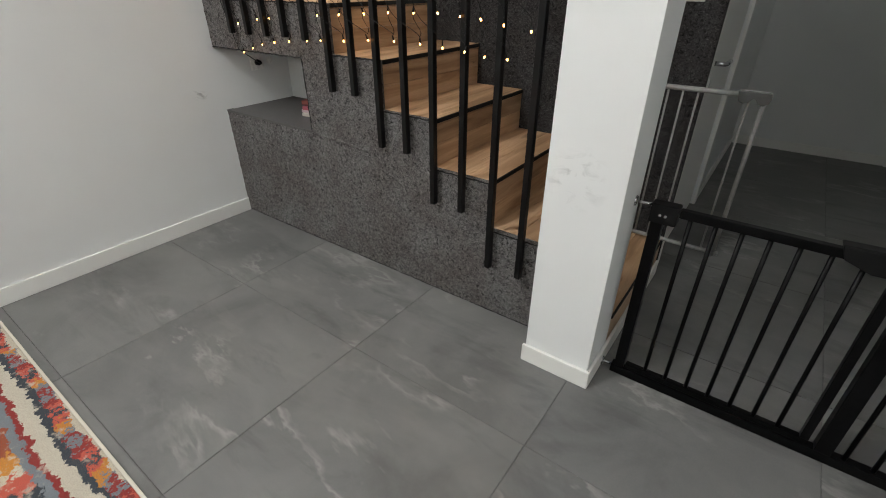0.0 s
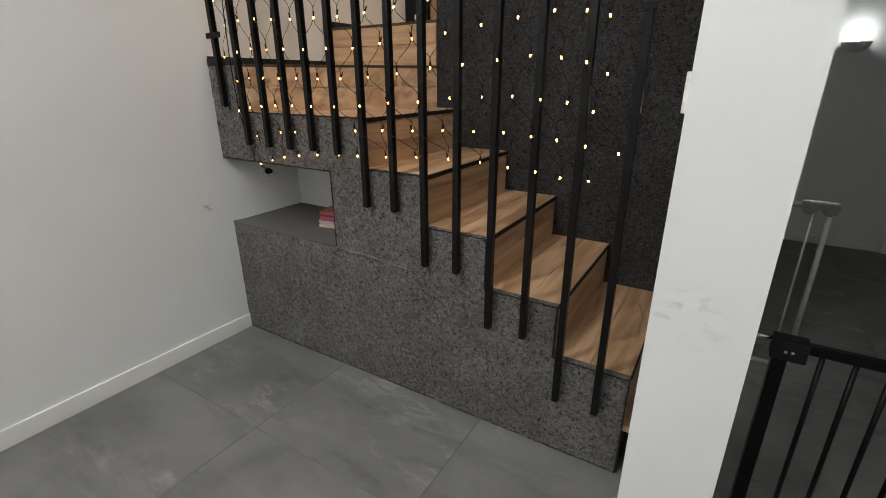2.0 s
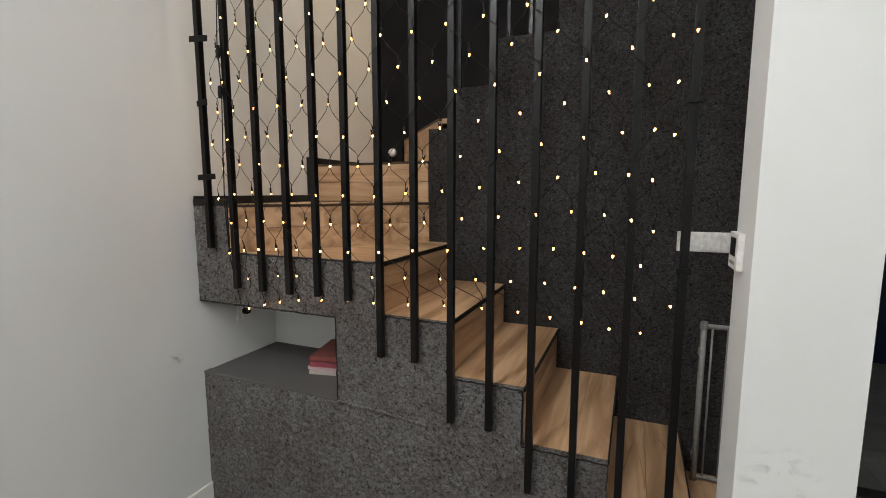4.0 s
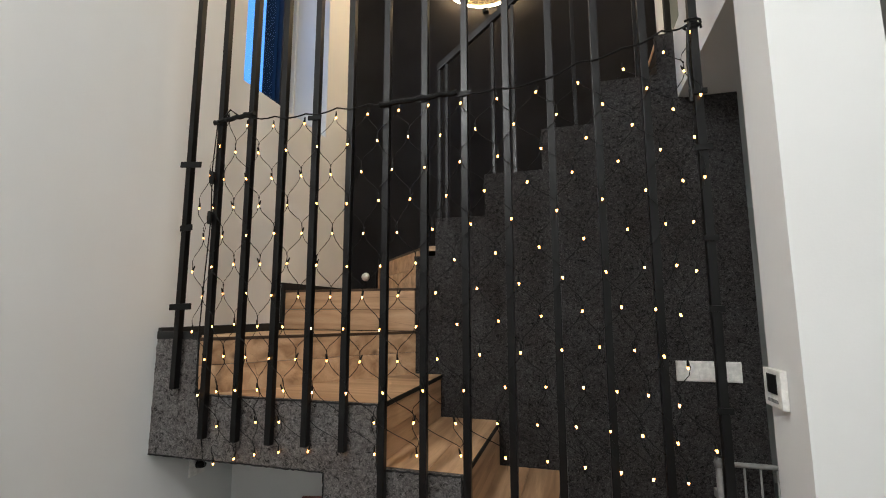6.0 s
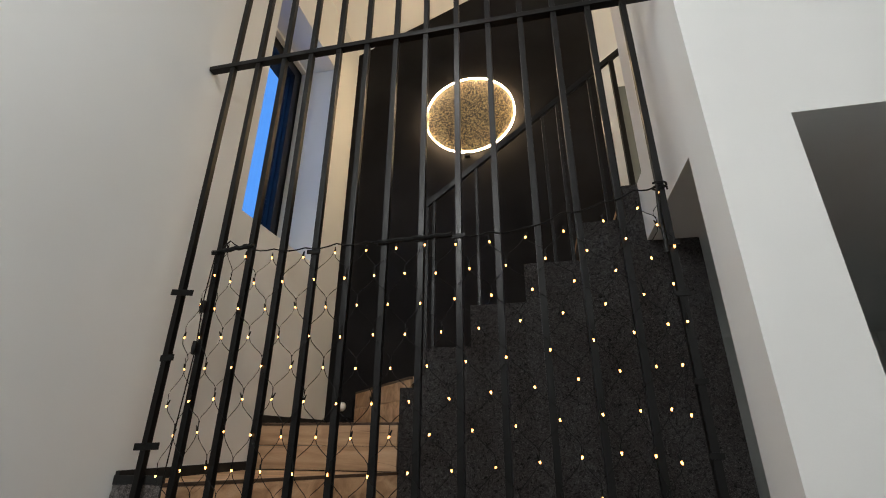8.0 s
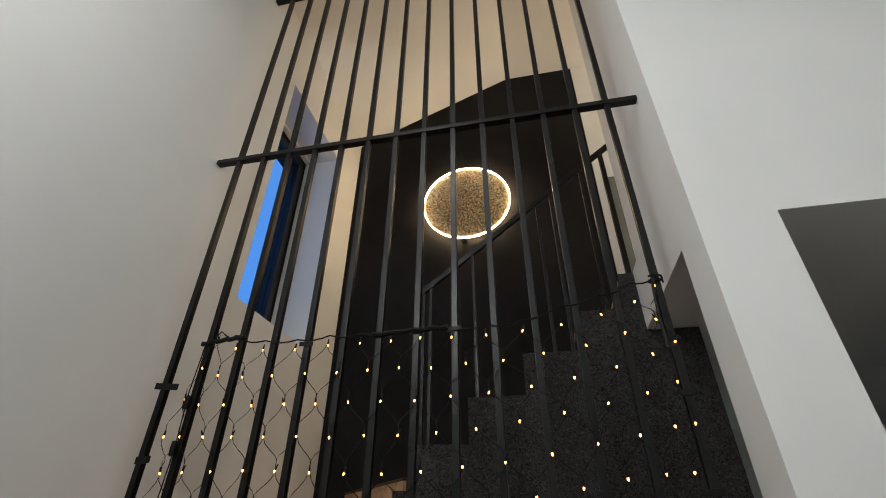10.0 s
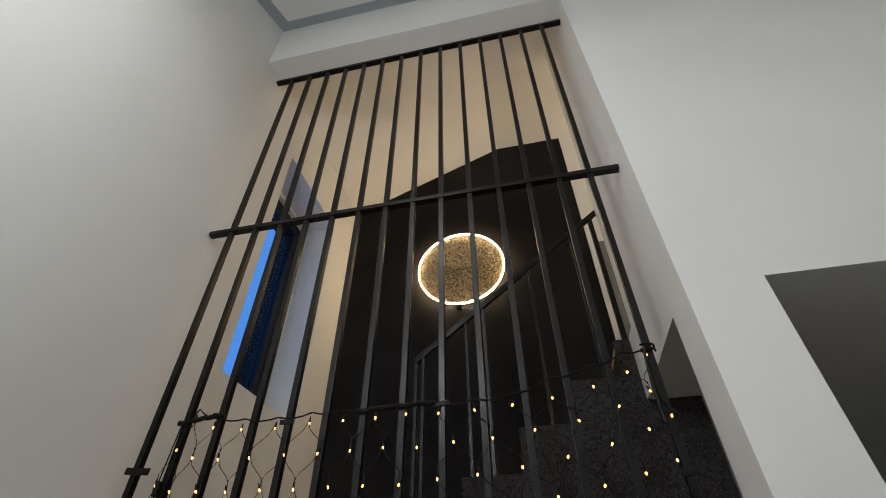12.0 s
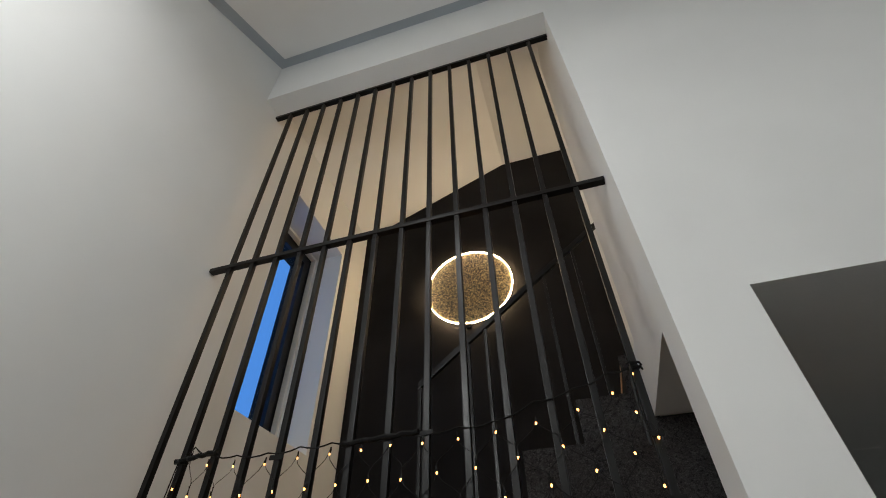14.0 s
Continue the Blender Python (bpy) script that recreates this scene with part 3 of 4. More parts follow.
# ---- black bar screen ----
screen = thing("bar_screen", "tall black steel bar screen in front of the stairs", "railing", kind="structure")
BARX = [0.073 + 0.1294 * i for i in range(14)]
BARZ = [1.132, 0.977, 0.976, 0.976, 0.98, 0.975, 0.79, 0.79, 0.605, 0.605, 0.428, 0.428, 0.23, 0.23]
MID, TOP = 3.008, 4.422
BW = 0.0105
for x, z in zip(BARX, BARZ):
    part("bar", boxed(x - BW, x + BW, -0.040, -0.018, z, MID - 0.011, bevel=0.0015), BLACK, screen)
    part("bar", boxed(x - BW, x + BW, -0.040, -0.018, MID + 0.011, TOP - 0.011, bevel=0.0015), BLACK, screen)
    part("bolt", moved(lathe([(0, 0.002), (0.004, 0.0015), (0.004, 0.0)], 10), pose(x, -0.0402, MID - 0.03, 90)), PIPING, screen)
part("rail", boxed(WX + 0.004, X - 0.002, -0.045, -0.013, MID - 0.011, MID + 0.011, bevel=0.002), BLACK, screen)
part("rail", boxed(WX + 0.004, X - 0.002, -0.045, -0.013, TOP - 0.011, TOP + 0.011, bevel=0.002), BLACK, screen)

# ---- shelf niche under the winding steps ----
niche = thing("shelf_niche", "open niche under the stairs with a dark grey shelf", "shelf", kind="structure")
part("shelf_board", boxed(WX + 0.001, 0.78, 0.031, 0.43, 0.563, 0.586, bevel=0.002), SHELF, niche, "dark grey shelf board")
part("lip", boxed(WX + 0.001, 0.642, -0.004, 0.032, 0.578, 0.589, bevel=0.002), SHELF, niche)
part("back_panel", boxed(WX + 0.001, 0.78, 0.43, 0.445, 0.55, 0.93), WHITE, niche, "white painted niche wall")
part("end_panel", boxed(0.78, 0.795, 0.031, 0.43, 0.55, 0.93), WHITE, niche)
part("top_panel", boxed(WX + 0.001, 0.78, 0.031, 0.43, 0.905, 0.93), WHITE, niche)

BOOKS = [((0.50, 0.45, 0.40), 0.016, 0.17, 0.24, 4), ((0.52, 0.40, 0.40), 0.013, 0.175, 0.235, -3), ((0.36, 0.08, 0.11), 0.018, 0.16, 0.23, 2), ((0.16, 0.04, 0.045), 0.012, 0.17, 0.22, -6), ((0.26, 0.075, 0.06), 0.016, 0.165, 0.23, 5)]
pages = paint("book_pages", (0.66, 0.60, 0.48), 0.9, 0.1, 0.4)
zb = 0.5865
for n, (col, th, w, d, ang) in enumerate(BOOKS):
    bk = thing("book", ("cream", "pale pink", "dark pink", "maroon", "brick red")[n] + " paperback lying in a stack on the shelf", "book", "books on the stair shelf")
    bk.matrix_basis = pose(0.445 + 0.006 * (n % 2), 0.285, zb, 0, 0, 8 + ang)
    cov = paint("book_cover", col, 0.5, 0.25, 0.1)
    c = bmesh.new()
    box(c, -w / 2, w / 2, -d / 2, d / 2, 0, 0.0016)
    box(c, -w / 2, w / 2, -d / 2, d / 2, th - 0.0016, th)
    box(c, -w / 2, w / 2, -d / 2, -d / 2 + 0.0016, 0.0017, th - 0.0017)
    part("cover", c, cov, bk)
    part("paper_block", boxed(-w / 2 + 0.004, w / 2 - 0.002, -d / 2 + 0.003, d / 2 - 0.003, 0.0018, th - 0.0018), pages, bk, "yellowed paper edges")
    zb += th + 0.0005

# ---- net of fairy lights on the bars ----
rnd = random.Random(7)
net = thing("fairy_light_net", "net of warm fairy lights on black wire tied to the bars", "string lights")
ROWS_N = 12
DRAPE = [(a, b) for a in range(6) for b in range(5) if a + b <= 6]
DRAPE_X = [0.8945, -0.3619, 1.9674, -3.4156, 1.9454, 0.8315, -0.1015, 1.4811, -2.1854, 1.0065, -0.1158, 1.1565, -2.2452, 2.2411, -1.1732, 0.3516, -0.1452, -1.7805, 1.0825, 0.2449, -1.2404, 1.1136, -0.4655, 0.7376]
DRAPE_Z = [2.0339, -1.0299, -0.2985, 0.4154, -0.1258, -0.0014, -0.1402, 0.5455, -0.2348, -0.1172, -0.0632, 0.6176, 0.2141, -1.503, 0.6485, 0.0464, 0.7511, -2.2452, 1.3703, 0.2453, -1.2663, 1.048, -0.113, 0.1924]


def drape(coeffs, k, j):
    """The net's smooth sag and stretch over its rows k and columns j."""
    u, w = (j - 6) / 8, k / 11
    return sum(c * u ** a * w ** b for c, (a, b) in zip(coeffs, DRAPE))


def net_point(k, j):
    x = drape(DRAPE_X, k, j) + rnd.uniform(-0.002, 0.002)
    z = drape(DRAPE_Z, k, j) + rnd.uniform(-0.003, 0.003)
    y = -0.046 + rnd.uniform(-0.003, 0.003)
    if k >= ROWS_N - 2 and x < 0.80:
        y = -0.0145 if k == ROWS_N - 1 else -0.022
    return Vector((x, y, z))


FIRST = [0, -0.5, -1, -1.5, -1, -1.5, -1, -1.5, -1, -1.5, -1, -1.5]
LAST = [14, 13.5, 14, 13.5, 14, 13.5, 14, 13.5, 14, 13.5, 14, 12.5]
pts = {}
for k in range(ROWS_N):
    for n in range(int(LAST[k] - FIRST[k]) + 1):
        pts[k, FIRST[k] + n] = net_point(k, FIRST[k] + n)
bm_b = moved(lathe([(0, -0.0056), (0.0016, -0.0049), (0.0027, -0.0027), (0.0030, 0.0005), (0.0028, 0.003), (0.0022, 0.0042)], 8), Matrix())
bulb_me = mesh_from("bulb", bm_b, BULB, True)
sock_me = mesh_from("socket", lathe([(0, 0.021), (0.0016, 0.021), (0.0024, 0.016), (0.0032, 0.004), (0.0028, 0.0025), (0, 0.0025)], 7), BLACKPL)
wires = bmesh.new()
for (k, j), p in pts.items():
    bo = piece("bulb", bulb_me, net, p)
    bo.rotation_euler = (rnd.uniform(-0.35, 0.35), rnd.uniform(-0.4, 0.4), 0)
    so = new("socket", sock_me)
    so.parent = bo
    t0 = p + Vector((0, 0, 0.021))
    if k:
        for dj in (-0.5, 0.5):
            q = pts.get((k - 1, j + dj))
            if q is None:
                continue
            e = q + Vector((0, 0, 0.021))
            side = 1 if e.x > t0.x else -1
            bow = rnd.uniform(0.008, 0.016)
            path = []
            for s in range(7):
                u = s / 6
                w = t0.lerp(e, u)
                w.x -= side * bow * math.sin(u * math.tau) * 0.8
                w.z -= 0.010 * math.sin(u * math.pi)
                path.append(w)
            tube(wires, path, 0.0012, 4)
tagged(part("wire_mesh", wires, BLACKPL, net, "thin black net wire"), kind="stuff")
tops = [pts[0, j] + Vector((0, 0.004, 0.024 + (0.03 if j > 10 else 0.0))) for j in range(14)]
cable = [Vector((0.200, -0.046, 2.07))]
for a, b in zip(tops, tops[1:] + [Vector((1.752, -0.046, 2.165))]):
    for s in range(4):
        u = s / 4
        w = a.lerp(b, u)
        w.z += 0.012 - 0.010 * math.sin(u * math.pi)
        cable.append(w)
cable.append(Vector((1.752, -0.046, 2.165)))
part("top_cable", tube(bmesh.new(), cable, 0.0026, 6), BLACKPL, net, "black carrier cable")
lead = [(0.238, -0.046, 2.08), (0.197, -0.047, 2.065), (0.188, -0.048, 1.9), (0.197, -0.048, 1.72), (0.184, -0.046, 1.5), (0.178, -0.047, 1.3), (0.190, -0.046, 1.1), (0.197, -0.02, 0.95), (0.190, -0.006, 0.905), (0.14, 0.06, 0.87), (0.05, 0.16, 0.825), (WX + 0.047, 0.215, 0.80)]
part("lead", tube(bmesh.new(), lead, 0.0021, 6), BLACKPL, net, "black power lead")
for z in (1.866, 1.722):
    part("controller", moved(lathe([(0, 0.024), (0.007, 0.022), (0.009, 0.0), (0.007, -0.022), (0, -0.024)], 10), pose(0.192, -0.05, z)), BLACKPL, net)
tail = [(1.744, -0.048, 2.172), (1.738, -0.05, 2.150), (1.735, -0.05, 2.11), (1.732, -0.05, 2.05), (1.734, -0.05, 1.985)]
coil = [(BARX[13] + 0.021 * math.cos(a * 0.7), -0.029 - 0.021 * math.sin(a * 0.7), 2.168 + 0.0016 * a) for a in range(14)]
part("cable_coil", tube(bmesh.new(), coil, 0.0034, 6), BLACKPL, net, "carrier cable wound round a bar")
part("cable_end", tube(bmesh.new(), tail, 0.0046, 7), BLACKPL, net, "loose end of the carrier cable")
part("connector", moved(lathe([(0, 0.02), (0.006, 0.018), (0.0065, -0.018), (0, -0.02)], 8), pose(1.734, -0.05, 1.965)), BLACKPL, net)
for xa, xb, za, zb in ((BARX[1] - 0.02, BARX[2] + 0.02, 2.072, 2.090), (BARX[6] - 0.02, BARX[8] - 0.02, 2.058, 2.066)):
    wrap = [(xa + (xb - xa) * k / 14, -0.047 + 0.002 * math.sin(k * 2.1), za + (zb - za) * k / 14 + 0.002 * math.cos(k * 1.7)) for k in range(15)]
    part("cable_wrap", tube(bmesh.new(), wrap, 0.0085, 7), BLACKPL, net, "bundled black cable")
part("plug", moved(lathe([(0, 0.032), (0.009, 0.031), (0.014, 0.02), (0.016, 0.0), (0, 0)], 14), pose(WX + 0.0085, 0.226, 0.80, 0, 90, 0)), BLACKPL, net, "black plug in the wall socket", True)
outlet = thing("wall_socket", "small white wall socket inside the stair niche", "socket")
part("plate", boxed(WX + 0.0005, WX + 0.008, 0.186, 0.266, 0.76, 0.84, bevel=0.003), WHITEPL, outlet)
part("insert", moved(lathe([(0, 0.002), (0.02, 0.002), (0.021, 0.0), (0.0, 0.0)], 20), pose(WX + 0.0005, 0.31, 0.80, 0, 90, 0)), WHITEPL, outlet)


def strap(x, z, w, tilt, half=0.008):
    st = solid("cable_tie", moved(boxed(-w / 2, w / 2, -0.0455, -0.0405, -half, half, bevel=0.002), pose(x, 0, z, 0, tilt, 0)), BLACKPL, "short black tie fixing the light net to a bar", "cable tie", kind="", group="ties on the bar screen")
    return st


for z, w, tl in ((1.926, 0.092, 5), (1.692, 0.052, -3), (1.412, 0.092, -2)):
    strap(BARX[0] + 0.014, z, w, tl, 0.011)
for z, w in ((1.978, 0.040), (1.822, 0.044), (1.58, 0.036), (1.40, 0.036), (1.152, 0.036)):
    strap(BARX[13], z, w, 0)
for i, z in ((1, 2.072), (2, 2.085), (4, 2.045), (6, 2.058), (7, 2.06), (8, 2.06)):
    strap(BARX[i], z, 0.05, rnd.uniform(-8, 8))

# ---- round wall lamp ----
lamp_t = thing("ring_lamp", "round glowing wall lamp with a hammered gold disc", "wall lamp")
LC = (0.943, BY, 3.785)
gd, gnt2, gb2 = material("hammered_gold")
gv = coords(gnt2)
gn = noise_tex(gnt2, gv, 88, 2, 0.5, 1.4)
gnt2.links.new(ramp(gnt2, gn, [(0.44, (0.006, 0.004, 0.002)), (0.50, (0.075, 0.052, 0.021)), (0.585, (0.46, 0.335, 0.15))]), gb2.inputs["Base Color"])
gb2.inputs["Metallic"].default_value = 0.1
gb2.inputs["Roughness"].default_value = 0.5
bump(gnt2, gb2, gn, 1.0, 0.012)
part("disc", moved(lathe([(0, 0.016), (0.337, 0.016), (0.345, 0.012), (0.345, 0.0), (0, 0.0)], 64), pose(LC[0], LC[1] - 0.016, LC[2], 90)), gd, lamp_t, "hammered gold disc")
part("led_ring", moved(lathe([(0.3500, 0.033), (0.3514, 0.033), (0.3524, 0.031), (0.3524, 0.012), (0.3500, 0.012)], 72), pose(LC[0], LC[1] - 0.006, LC[2], 90)), RING, lamp_t, "glowing warm white rim", True)
part("spacer", moved(lathe([(0.0, 0.018), (0.20, 0.018), (0.20, 0.0), (0, 0)], 32), pose(LC[0], LC[1] - 0.0005, LC[2], 90)), BLACK, lamp_t)
part("driver_box", boxed(LC[0] - 0.045, LC[0] - 0.005, BY - 0.03, BY - 0.001, LC[2] - 0.385, LC[2] - 0.353, bevel=0.004), BLACK, lamp_t)

# ---- railing of the upper flight ----
rail = thing("stair_railing", "slim black steel railing on the upper stair flight", "railing", kind="structure")
RY = FY + 0.045
hx0, hz0, hx1, hz1 = 0.787, 2.628, 1.93, 3.520
slope = (hz1 - hz0) / (hx1 - hx0)
hr = prism([(hx0, hz0 - 0.02), (hx1, hz1 - 0.02), (hx1, hz1 + 0.02), (hx0, hz0 + 0.02)], "y", RY - 0.012, RY + 0.012, bevel=0.003)
part("handrail", hr, BLACK, rail)
for x, zt in ((0.797, 1.825), (0.835, 1.825), (1.071, 2.025), (1.171, 2.025), (1.455, 2.217), (1.54, 2.217), (1.73, 2.41)):
    part("baluster", boxed(x - 0.008, x + 0.008, RY - 0.008, RY + 0.008, zt, hz0 - 0.021 + slope * (x - hx0), bevel=0.001), BLACK, rail)
part("newel_post", boxed(1.855, 1.88, RY - 0.014, RY + 0.014, 2.598, hz0 - 0.021 + slope * (1.867 - hx0), bevel=0.002), BLACK, rail)

# ---- small fixtures ----
sw = thing("light_switch", "white triple light switch plate on the felt wall", "light switch")
part("frame", boxed(1.795, 2.026, FY - 0.009, FY - 0.0005, 1.119, 1.198, bevel=0.002), WHITEPL, sw)
for i in range(3):
    x = 1.7995 + i * 0.0745
    part("rocker", boxed(x, x + 0.0725, FY - 0.014, FY - 0.009, 1.1235, 1.1935, bevel=0.002), WHITEPL, sw)

th = thing("thermostat", "small white room thermostat with a dark display", "thermostat")
part("case", boxed(X - 0.016, X - 0.0005, -0.087, 0.012, 1.166, 1.256, bevel=0.004), WHITEPL, th)
part("display", boxed(X - 0.0175, X - 0.016, -0.066, -0.012, 1.199, 1.244, bevel=0.0005), BLACKPL, th, "dark display")
for i in range(4):
    part("button", boxed(X - 0.0175, X - 0.016, -0.066 + i * 0.015, -0.056 + i * 0.015, 1.178, 1.186), GREYPL, th)

se = thing("motion_sensor", "small round white night light on the dark wall", "sensor")
part("base", boxed(0.085, 0.15, BY - 0.02, BY - 0.0005, 1.555, 1.665, bevel=0.004), BLACKPL, se, "dark backing box")
part("lens", moved(lathe([(0, 0.028), (0.014, 0.025), (0.025, 0.014), (0.029, 0.0), (0, 0)], 20), pose(0.075, BY - 0.0205, 1.625, 90)), WHITEPL, se, "white dome", True)

# ---- gates ----


def rod(parent, name, a, b, r, mat, n=10, label=""):
    return part(name, tube(bmesh.new(), [a, tuple((p + q) / 2 for p, q in zip(a, b)), b], r, n), mat, parent, label, True)


gate = thing("safety_gate", "black metal child safety gate across the corridor opening", "safety gate")
GY = -0.03
part("bottom_bar", boxed(2.145, 3.135, GY - 0.016, GY + 0.016, 0.004, 0.036, bevel=0.005), GATE_BLACK, gate)
part("post", boxed(2.155, 2.187, GY - 0.016, GY + 0.016, 0.037, 0.60, bevel=0.004), GATE_BLACK, gate)
hinge = part("hinge_block", boxed(2.148, 2.222, GY - 0.022, GY + 0.022, 0.592, 0.648, bevel=0.006), BLACKPL, gate, "black plastic hinge block")
for dx in (0.022, 0.036):
    part("screw", moved(lathe([(0, 0.002), (0.004, 0.0015), (0.0045, 0)], 10), pose(2.155 + dx, GY - 0.0221, 0.618, 90)), CHROME, hinge)
part("top_bar", boxed(2.223, 2.70, GY - 0.012, GY + 0.012, 0.618, 0.642, bevel=0.004), GATE_BLACK, gate)
part("low_bar", boxed(2.19, 2.70, GY - 0.010, GY + 0.010, 0.0375, 0.056, bevel=0.003), GATE_BLACK, gate)
for i in range(7):
    x = 2.252 + 0.0627 * i
    rod(gate, "bar", (x, GY, 0.05), (x, GY, 0.622), 0.0062, GATE_BLACK)
part("post", boxed(2.681, 2.703, GY - 0.012, GY + 0.012, 0.057, 0.60, bevel=0.003), GATE_BLACK, gate)
part("post", boxed(2.720, 2.760, GY - 0.018, GY + 0.018, 0.037, 0.60, bevel=0.004), GATE_BLACK, gate)
lt = prism([(2.57, 0.655), (2.80, 0.662), (2.80, 0.60), (2.64, 0.598), (2.585, 0.618)], "y", GY - 0.02, GY + 0.02, bevel=0.006)
latch = part("latch", lt, BLACKPL, gate, "black plastic latch")
part("lock_button", boxed(2.665, 2.70, GY - 0.023, GY - 0.0202, 0.62, 0.635, bevel=0.001), WHITEPL, latch, "white lock mark")
for i in range(4):
    x = 2.791 + 0.0627 * i
    rod(gate, "bar", (x, GY, 0.03), (x, GY, 0.622), 0.0062, GATE_BLACK)
part("top_bar", boxed(2.801, 3.10, GY - 0.012, GY + 0.012, 0.618, 0.642, bevel=0.004), GATE_BLACK, gate)
part("post", boxed(3.095, 3.127, GY - 0.016, GY + 0.016, 0.037, 0.645, bevel=0.004), GATE_BLACK, gate)
for z in (0.636, 0.022):
    b = rod(gate, "tension_bolt", (2.104, GY, z), (2.15, GY, z), 0.0045, CHROME, 10, "bright steel bolt")
    part("pad", moved(lathe([(0, 0.005), (0.014, 0.004), (0.016, 0.0), (0, 0)], 16), pose(2.1125 if z < 0.1 else 2.1005, GY, z, 0, 90, 0)), CHROME, b)

wg = thing("stair_gate", "white metal child gate folded open against the felt wall, corridor shade in its colour", "safety gate")
WY = 0.655
rod(wg, "post", (1.905, WY, 0.186), (1.905, WY, 0.844), 0.011, GATE_WHITE_DIM, 12)
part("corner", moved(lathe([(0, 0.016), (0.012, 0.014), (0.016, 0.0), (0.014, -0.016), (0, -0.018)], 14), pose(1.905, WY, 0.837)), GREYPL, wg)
rod(wg, "top_bar", (1.91, WY, 0.834), (2.225, WY, 0.834), 0.0095, GATE_WHITE_DIM, 12)
rod(wg, "bottom_bar", (1.91, WY, 0.205), (2.325, WY, 0.205), 0.0085, GATE_WHITE_DIM, 12)
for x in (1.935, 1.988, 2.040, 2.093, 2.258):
    rod(wg, "bar", (x, WY, 0.205), (x, WY, 0.826), 0.0038, GATE_WHITE_DIM)
rod(wg, "post", (2.305, WY, 0.19), (2.305, WY, 0.816), 0.0085, GATE_WHITE_DIM, 12)
lb = prism([(2.219, 0.846), (2.322, 0.846), (2.326, 0.83), (2.321, 0.812), (2.305, 0.803), (2.287, 0.808), (2.277, 0.824), (2.269, 0.824), (2.259, 0.81), (2.242, 0.804), (2.225, 0.812)], "y", WY - 0.014, WY + 0.014, bevel=0.004)
wl = part("latch", lb, DARKGREY, wg, "grey plastic latch")
part("catch", boxed(2.227, 2.317, WY - 0.006, WY + 0.006, 0.8465, 0.851, bevel=0.001), CHROME, wl)
part("hinge", boxed(1.897, 1.913, WY + 0.012, FY - 0.0005, 0.70, 0.73, bevel=0.002), GATE_WHITE_DIM, wg)
part("hinge", boxed(1.897, 1.913, WY + 0.012, FY - 0.0005, 0.25, 0.28, bevel=0.002), GATE_WHITE_DIM, wg)

# ---- corridor ----
dr = thing("door_1", "plain white door with a steel lever handle", "door", kind="structure")
part("leaf", boxed(2.035, 2.075, 0.815, 1.645, 0.006, 2.05, bevel=0.003), TRIM, dr)
fr = bmesh.new()
box(fr, 2.0855, 2.10, 0.752, 0.812, 0, 2.12, bevel=0.002)
box(fr, 2.0855, 2.10, 1.648, 1.71, 0, 2.12, bevel=0.002)
box(fr, 2.0855, 2.10, 0.8125, 1.6475, 2.058, 2.12, bevel=0.002)
part("frame", fr, TRIM, dr, "white door frame")
hd = part("handle", tube(bmesh.new(), [(2.075, 0.925, 0.893), (2.105, 0.925, 0.893), (2.124, 0.927, 0.893), (2.129, 0.945, 0.893), (2.129, 1.035, 0.893)], 0.009, 10), CHROME, dr, "steel lever handle", True)
part("rosette", moved(lathe([(0, 0.008), (0.024, 0.007), (0.026, 0.0), (0, 0)], 20), pose(2.0755, 0.925, 0.893, 0, 90, 0)), CHROME, hd)
part("lock", moved(lathe([(0, 0.012), (0.02, 0.011), (0.026, 0.0), (0, 0)], 20), pose(2.0755, 0.925, 0.808, 0, 90, 0)), CHROME, dr, "steel lock cylinder")

d2 = thing("door_2", "dark blue door in a white frame at the end of the corridor", "door", kind="structure")
navy = paint("navy_lacquer", (0.012, 0.022, 0.055), 0.35, 0.1, 0.05)
fr = bmesh.new()
box(fr, 3.09, 3.16, FAR - 0.03, FAR - 0.0005, 0, 2.11, bevel=0.003)
box(fr, 4.02, 4.09, FAR - 0.03, FAR - 0.0005, 0, 2.11, bevel=0.003)
box(fr, 3.161, 4.019, FAR - 0.03, FAR - 0.0005, 2.04, 2.11, bevel=0.003)
part("frame", fr, TRIM, d2, "white door frame")
part("leaf", boxed(3.163, 4.017, FAR - 0.015, FAR - 0.0008, 0.005, 2.037, bevel=0.002), navy, d2)

sc = thing("wall_sconce", "white bowl shaped uplight on the corridor wall", "wall lamp")
part("bowl", moved(lathe([(0, -0.062), (0.035, -0.056), (0.066, -0.036), (0.082, -0.008), (0.085, 0.006), (0.081, 0.006), (0.062, -0.03), (0.03, -0.048), (0, -0.052)], 32), pose(2.593, FAR - 0.085, 1.474)), WHITEPL, sc, "", True)
part("mount", boxed(2.563, 2.623, FAR - 0.035, FAR - 0.0005, 1.434, 1.484, bevel=0.004), WHITEPL, sc)
part("lamp", moved(lathe([(0, 0.03), (0.012, 0.026), (0.018, 0.01), (0.014, -0.02), (0, -0.045)], 16), pose(2.593, FAR - 0.085, 1.474)), glow("white_lamp", (0.95, 1.0, 0.97), 6.0), sc, "lit bulb", True)

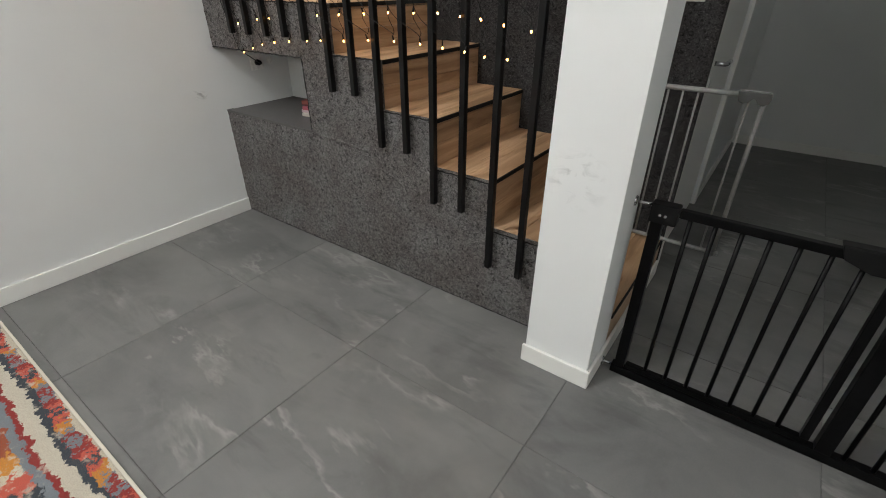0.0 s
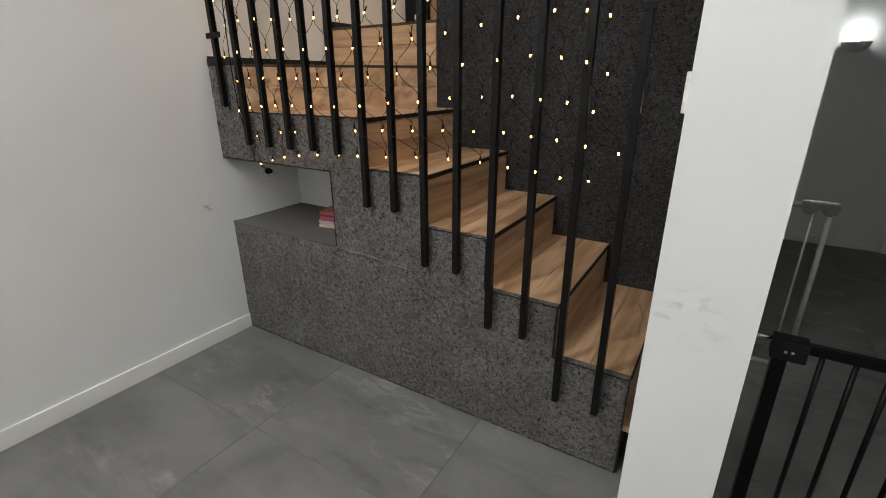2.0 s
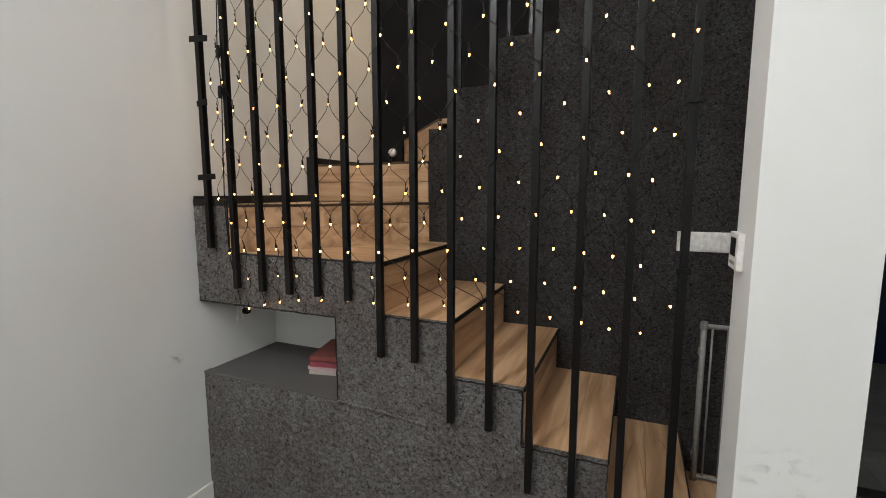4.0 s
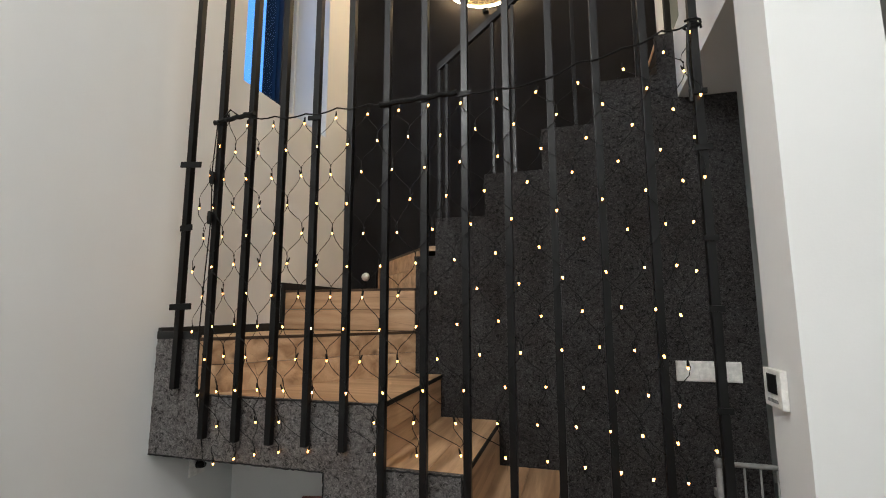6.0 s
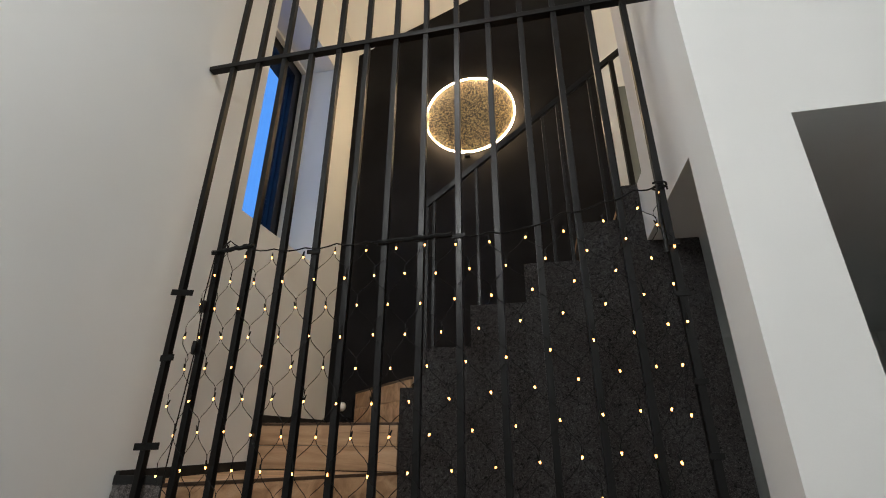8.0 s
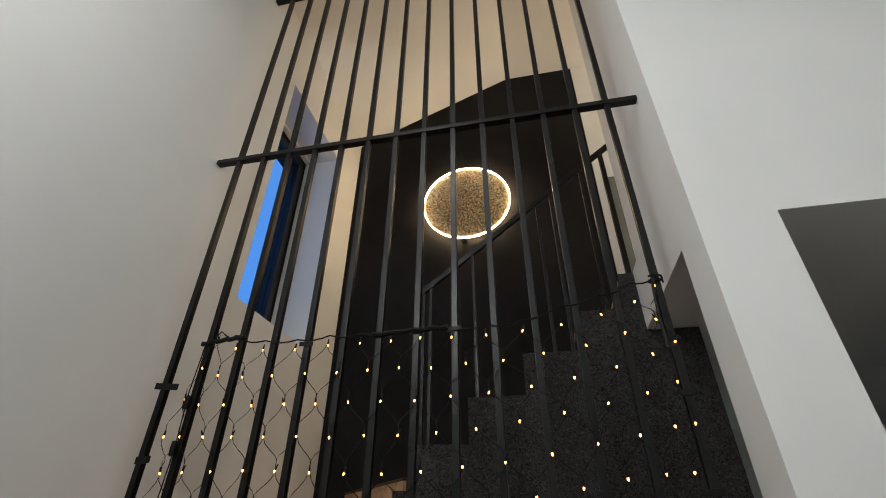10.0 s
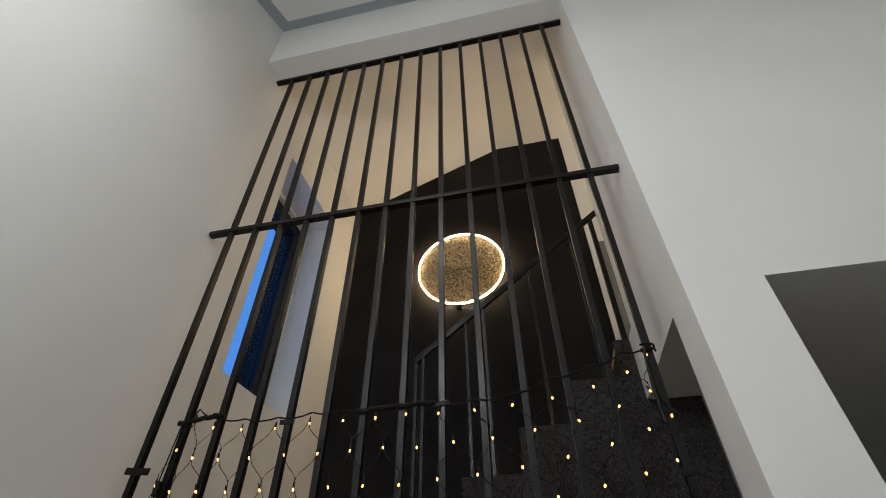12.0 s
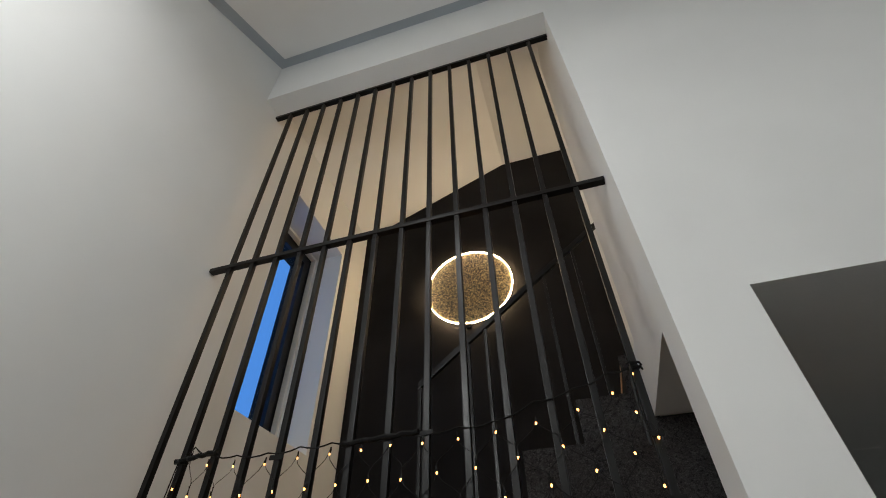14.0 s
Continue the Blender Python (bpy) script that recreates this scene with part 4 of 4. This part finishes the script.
# ---- upper hall ----
ud = thing("wall_panel", "grey green panelled lower wall in the upper hall", "wall panel", kind="structure")
green = paint("grey_green_paint", (0.17, 0.185, 0.17), 0.5, 0.08, 0.05)
part("panel", boxed(2.035, 3.0, BY - 0.02, BY - 0.0005, ZU + 0.001, 3.855, bevel=0.002), green, ud)
part("cap", boxed(2.035, 3.0, BY - 0.024, BY - 0.0005, 3.8555, 3.865, bevel=0.002), TRIM, ud)
# Unseen fixture added over the hall's fill lamp.
hl = thing("hall_ceiling_light", "unseen round ceiling light added in the upper hall to warm the stairwell", "ceiling light")
part("shade", moved(lathe([(0, 0.0), (0.10, 0.0), (0.11, 0.02), (0.11, 0.05), (0, 0.05)], 28), pose(3.35, 1.33, 5.194)), WHITEPL, hl)

# ---- room lamps behind the walk ----
opal = glow("opal_glass", (0.985, 1.0, 0.985), 22.0)
opal_near = glow("cool_opal_glass", (0.975, 1.0, 0.995), 78.0)
# Unseen globes, added and placed to balance the brightness of the walls.
for px, py, drop, om in ((3.9, -3.2, 1.50, opal), (0.7, -2.2, 1.15, opal_near)):
    pd = thing("pendant_lamp", "unseen white globe pendant added to light the room's walls", "pendant lamp", "pendant lamps in the room")
    part("cord", tube(bmesh.new(), [(0, 0, 0.2), (0, 0, 0.3), (0, 0, drop - 0.01)], 0.004, 6), BLACKPL, pd)
    part("cap", moved(lathe([(0, 0.05), (0.02, 0.045), (0.05, 0.0), (0, 0)], 20), pose(0, 0, 0.165)), BLACKPL, pd)
    part("globe", lathe([(0.0, -0.17)] + [(0.17 * math.sin(math.pi * k / 12), -0.17 * math.cos(math.pi * k / 12)) for k in range(1, 12)] + [(0.0, 0.17)], 24), om, pd, "glowing opal glass globe", True)
    pd.matrix_basis = pose(px, py, LOW - drop)
dl = thing("downlight", "small round recessed ceiling downlight", "ceiling light", "downlights in the room")
part("rim", lathe([(0.075, 0.0), (0.09, 0.0), (0.09, -0.006), (0.075, -0.006), (0.075, 0.0)], 28), WHITEPL, dl)
dl.matrix_basis = pose(DOWNLIGHTS[0][0], DOWNLIGHTS[0][1], LOW - 0.013)
for lx, ly, watts in DOWNLIGHTS[1:]:
    copy_thing(dl, pose(lx, ly, LOW - 0.013))

# ---- rug ----
rug = thing("rug", "colourful abstract rug in red, orange, grey and cream", "rug")
part("woven_top", boxed(0.10, 1.95, -3.6, -1.232, 0.0005, 0.011, bevel=0.003), RUG, rug)
part("border", boxed(0.09, 1.96, -1.2315, -1.222, 0.0005, 0.010, bevel=0.002), paint("cream_binding", (0.60, 0.56, 0.48), 0.9, 0.1, 0.5), rug, "cream bound edge")

# ---- floor tiles ----
fl = thing("floor", "large square slate grey tiles with pale veins", "floor", kind="structure")
TX, TY = 0.7075, 0.703
tile_bm = boxed(0, TX - 0.002, 0, TY - 0.002, -0.0065, 0.0)
es = [e for e in tile_bm.edges if all(v.co.z > -0.001 for v in e.verts)]
bmesh.ops.bevel(tile_bm, geom=es, offset=0.0012, segments=1, affect="EDGES")
tile_me = mesh_from("tile", tile_bm, TILE)
for i in range(-1, 6):
    for j in range(-6, 6):
        if i < 2 and j > 0:
            continue
        piece("tile", tile_me, fl, (0.63 + TX * i + 0.0015, -0.490 + TY * j + 0.0015, 0))
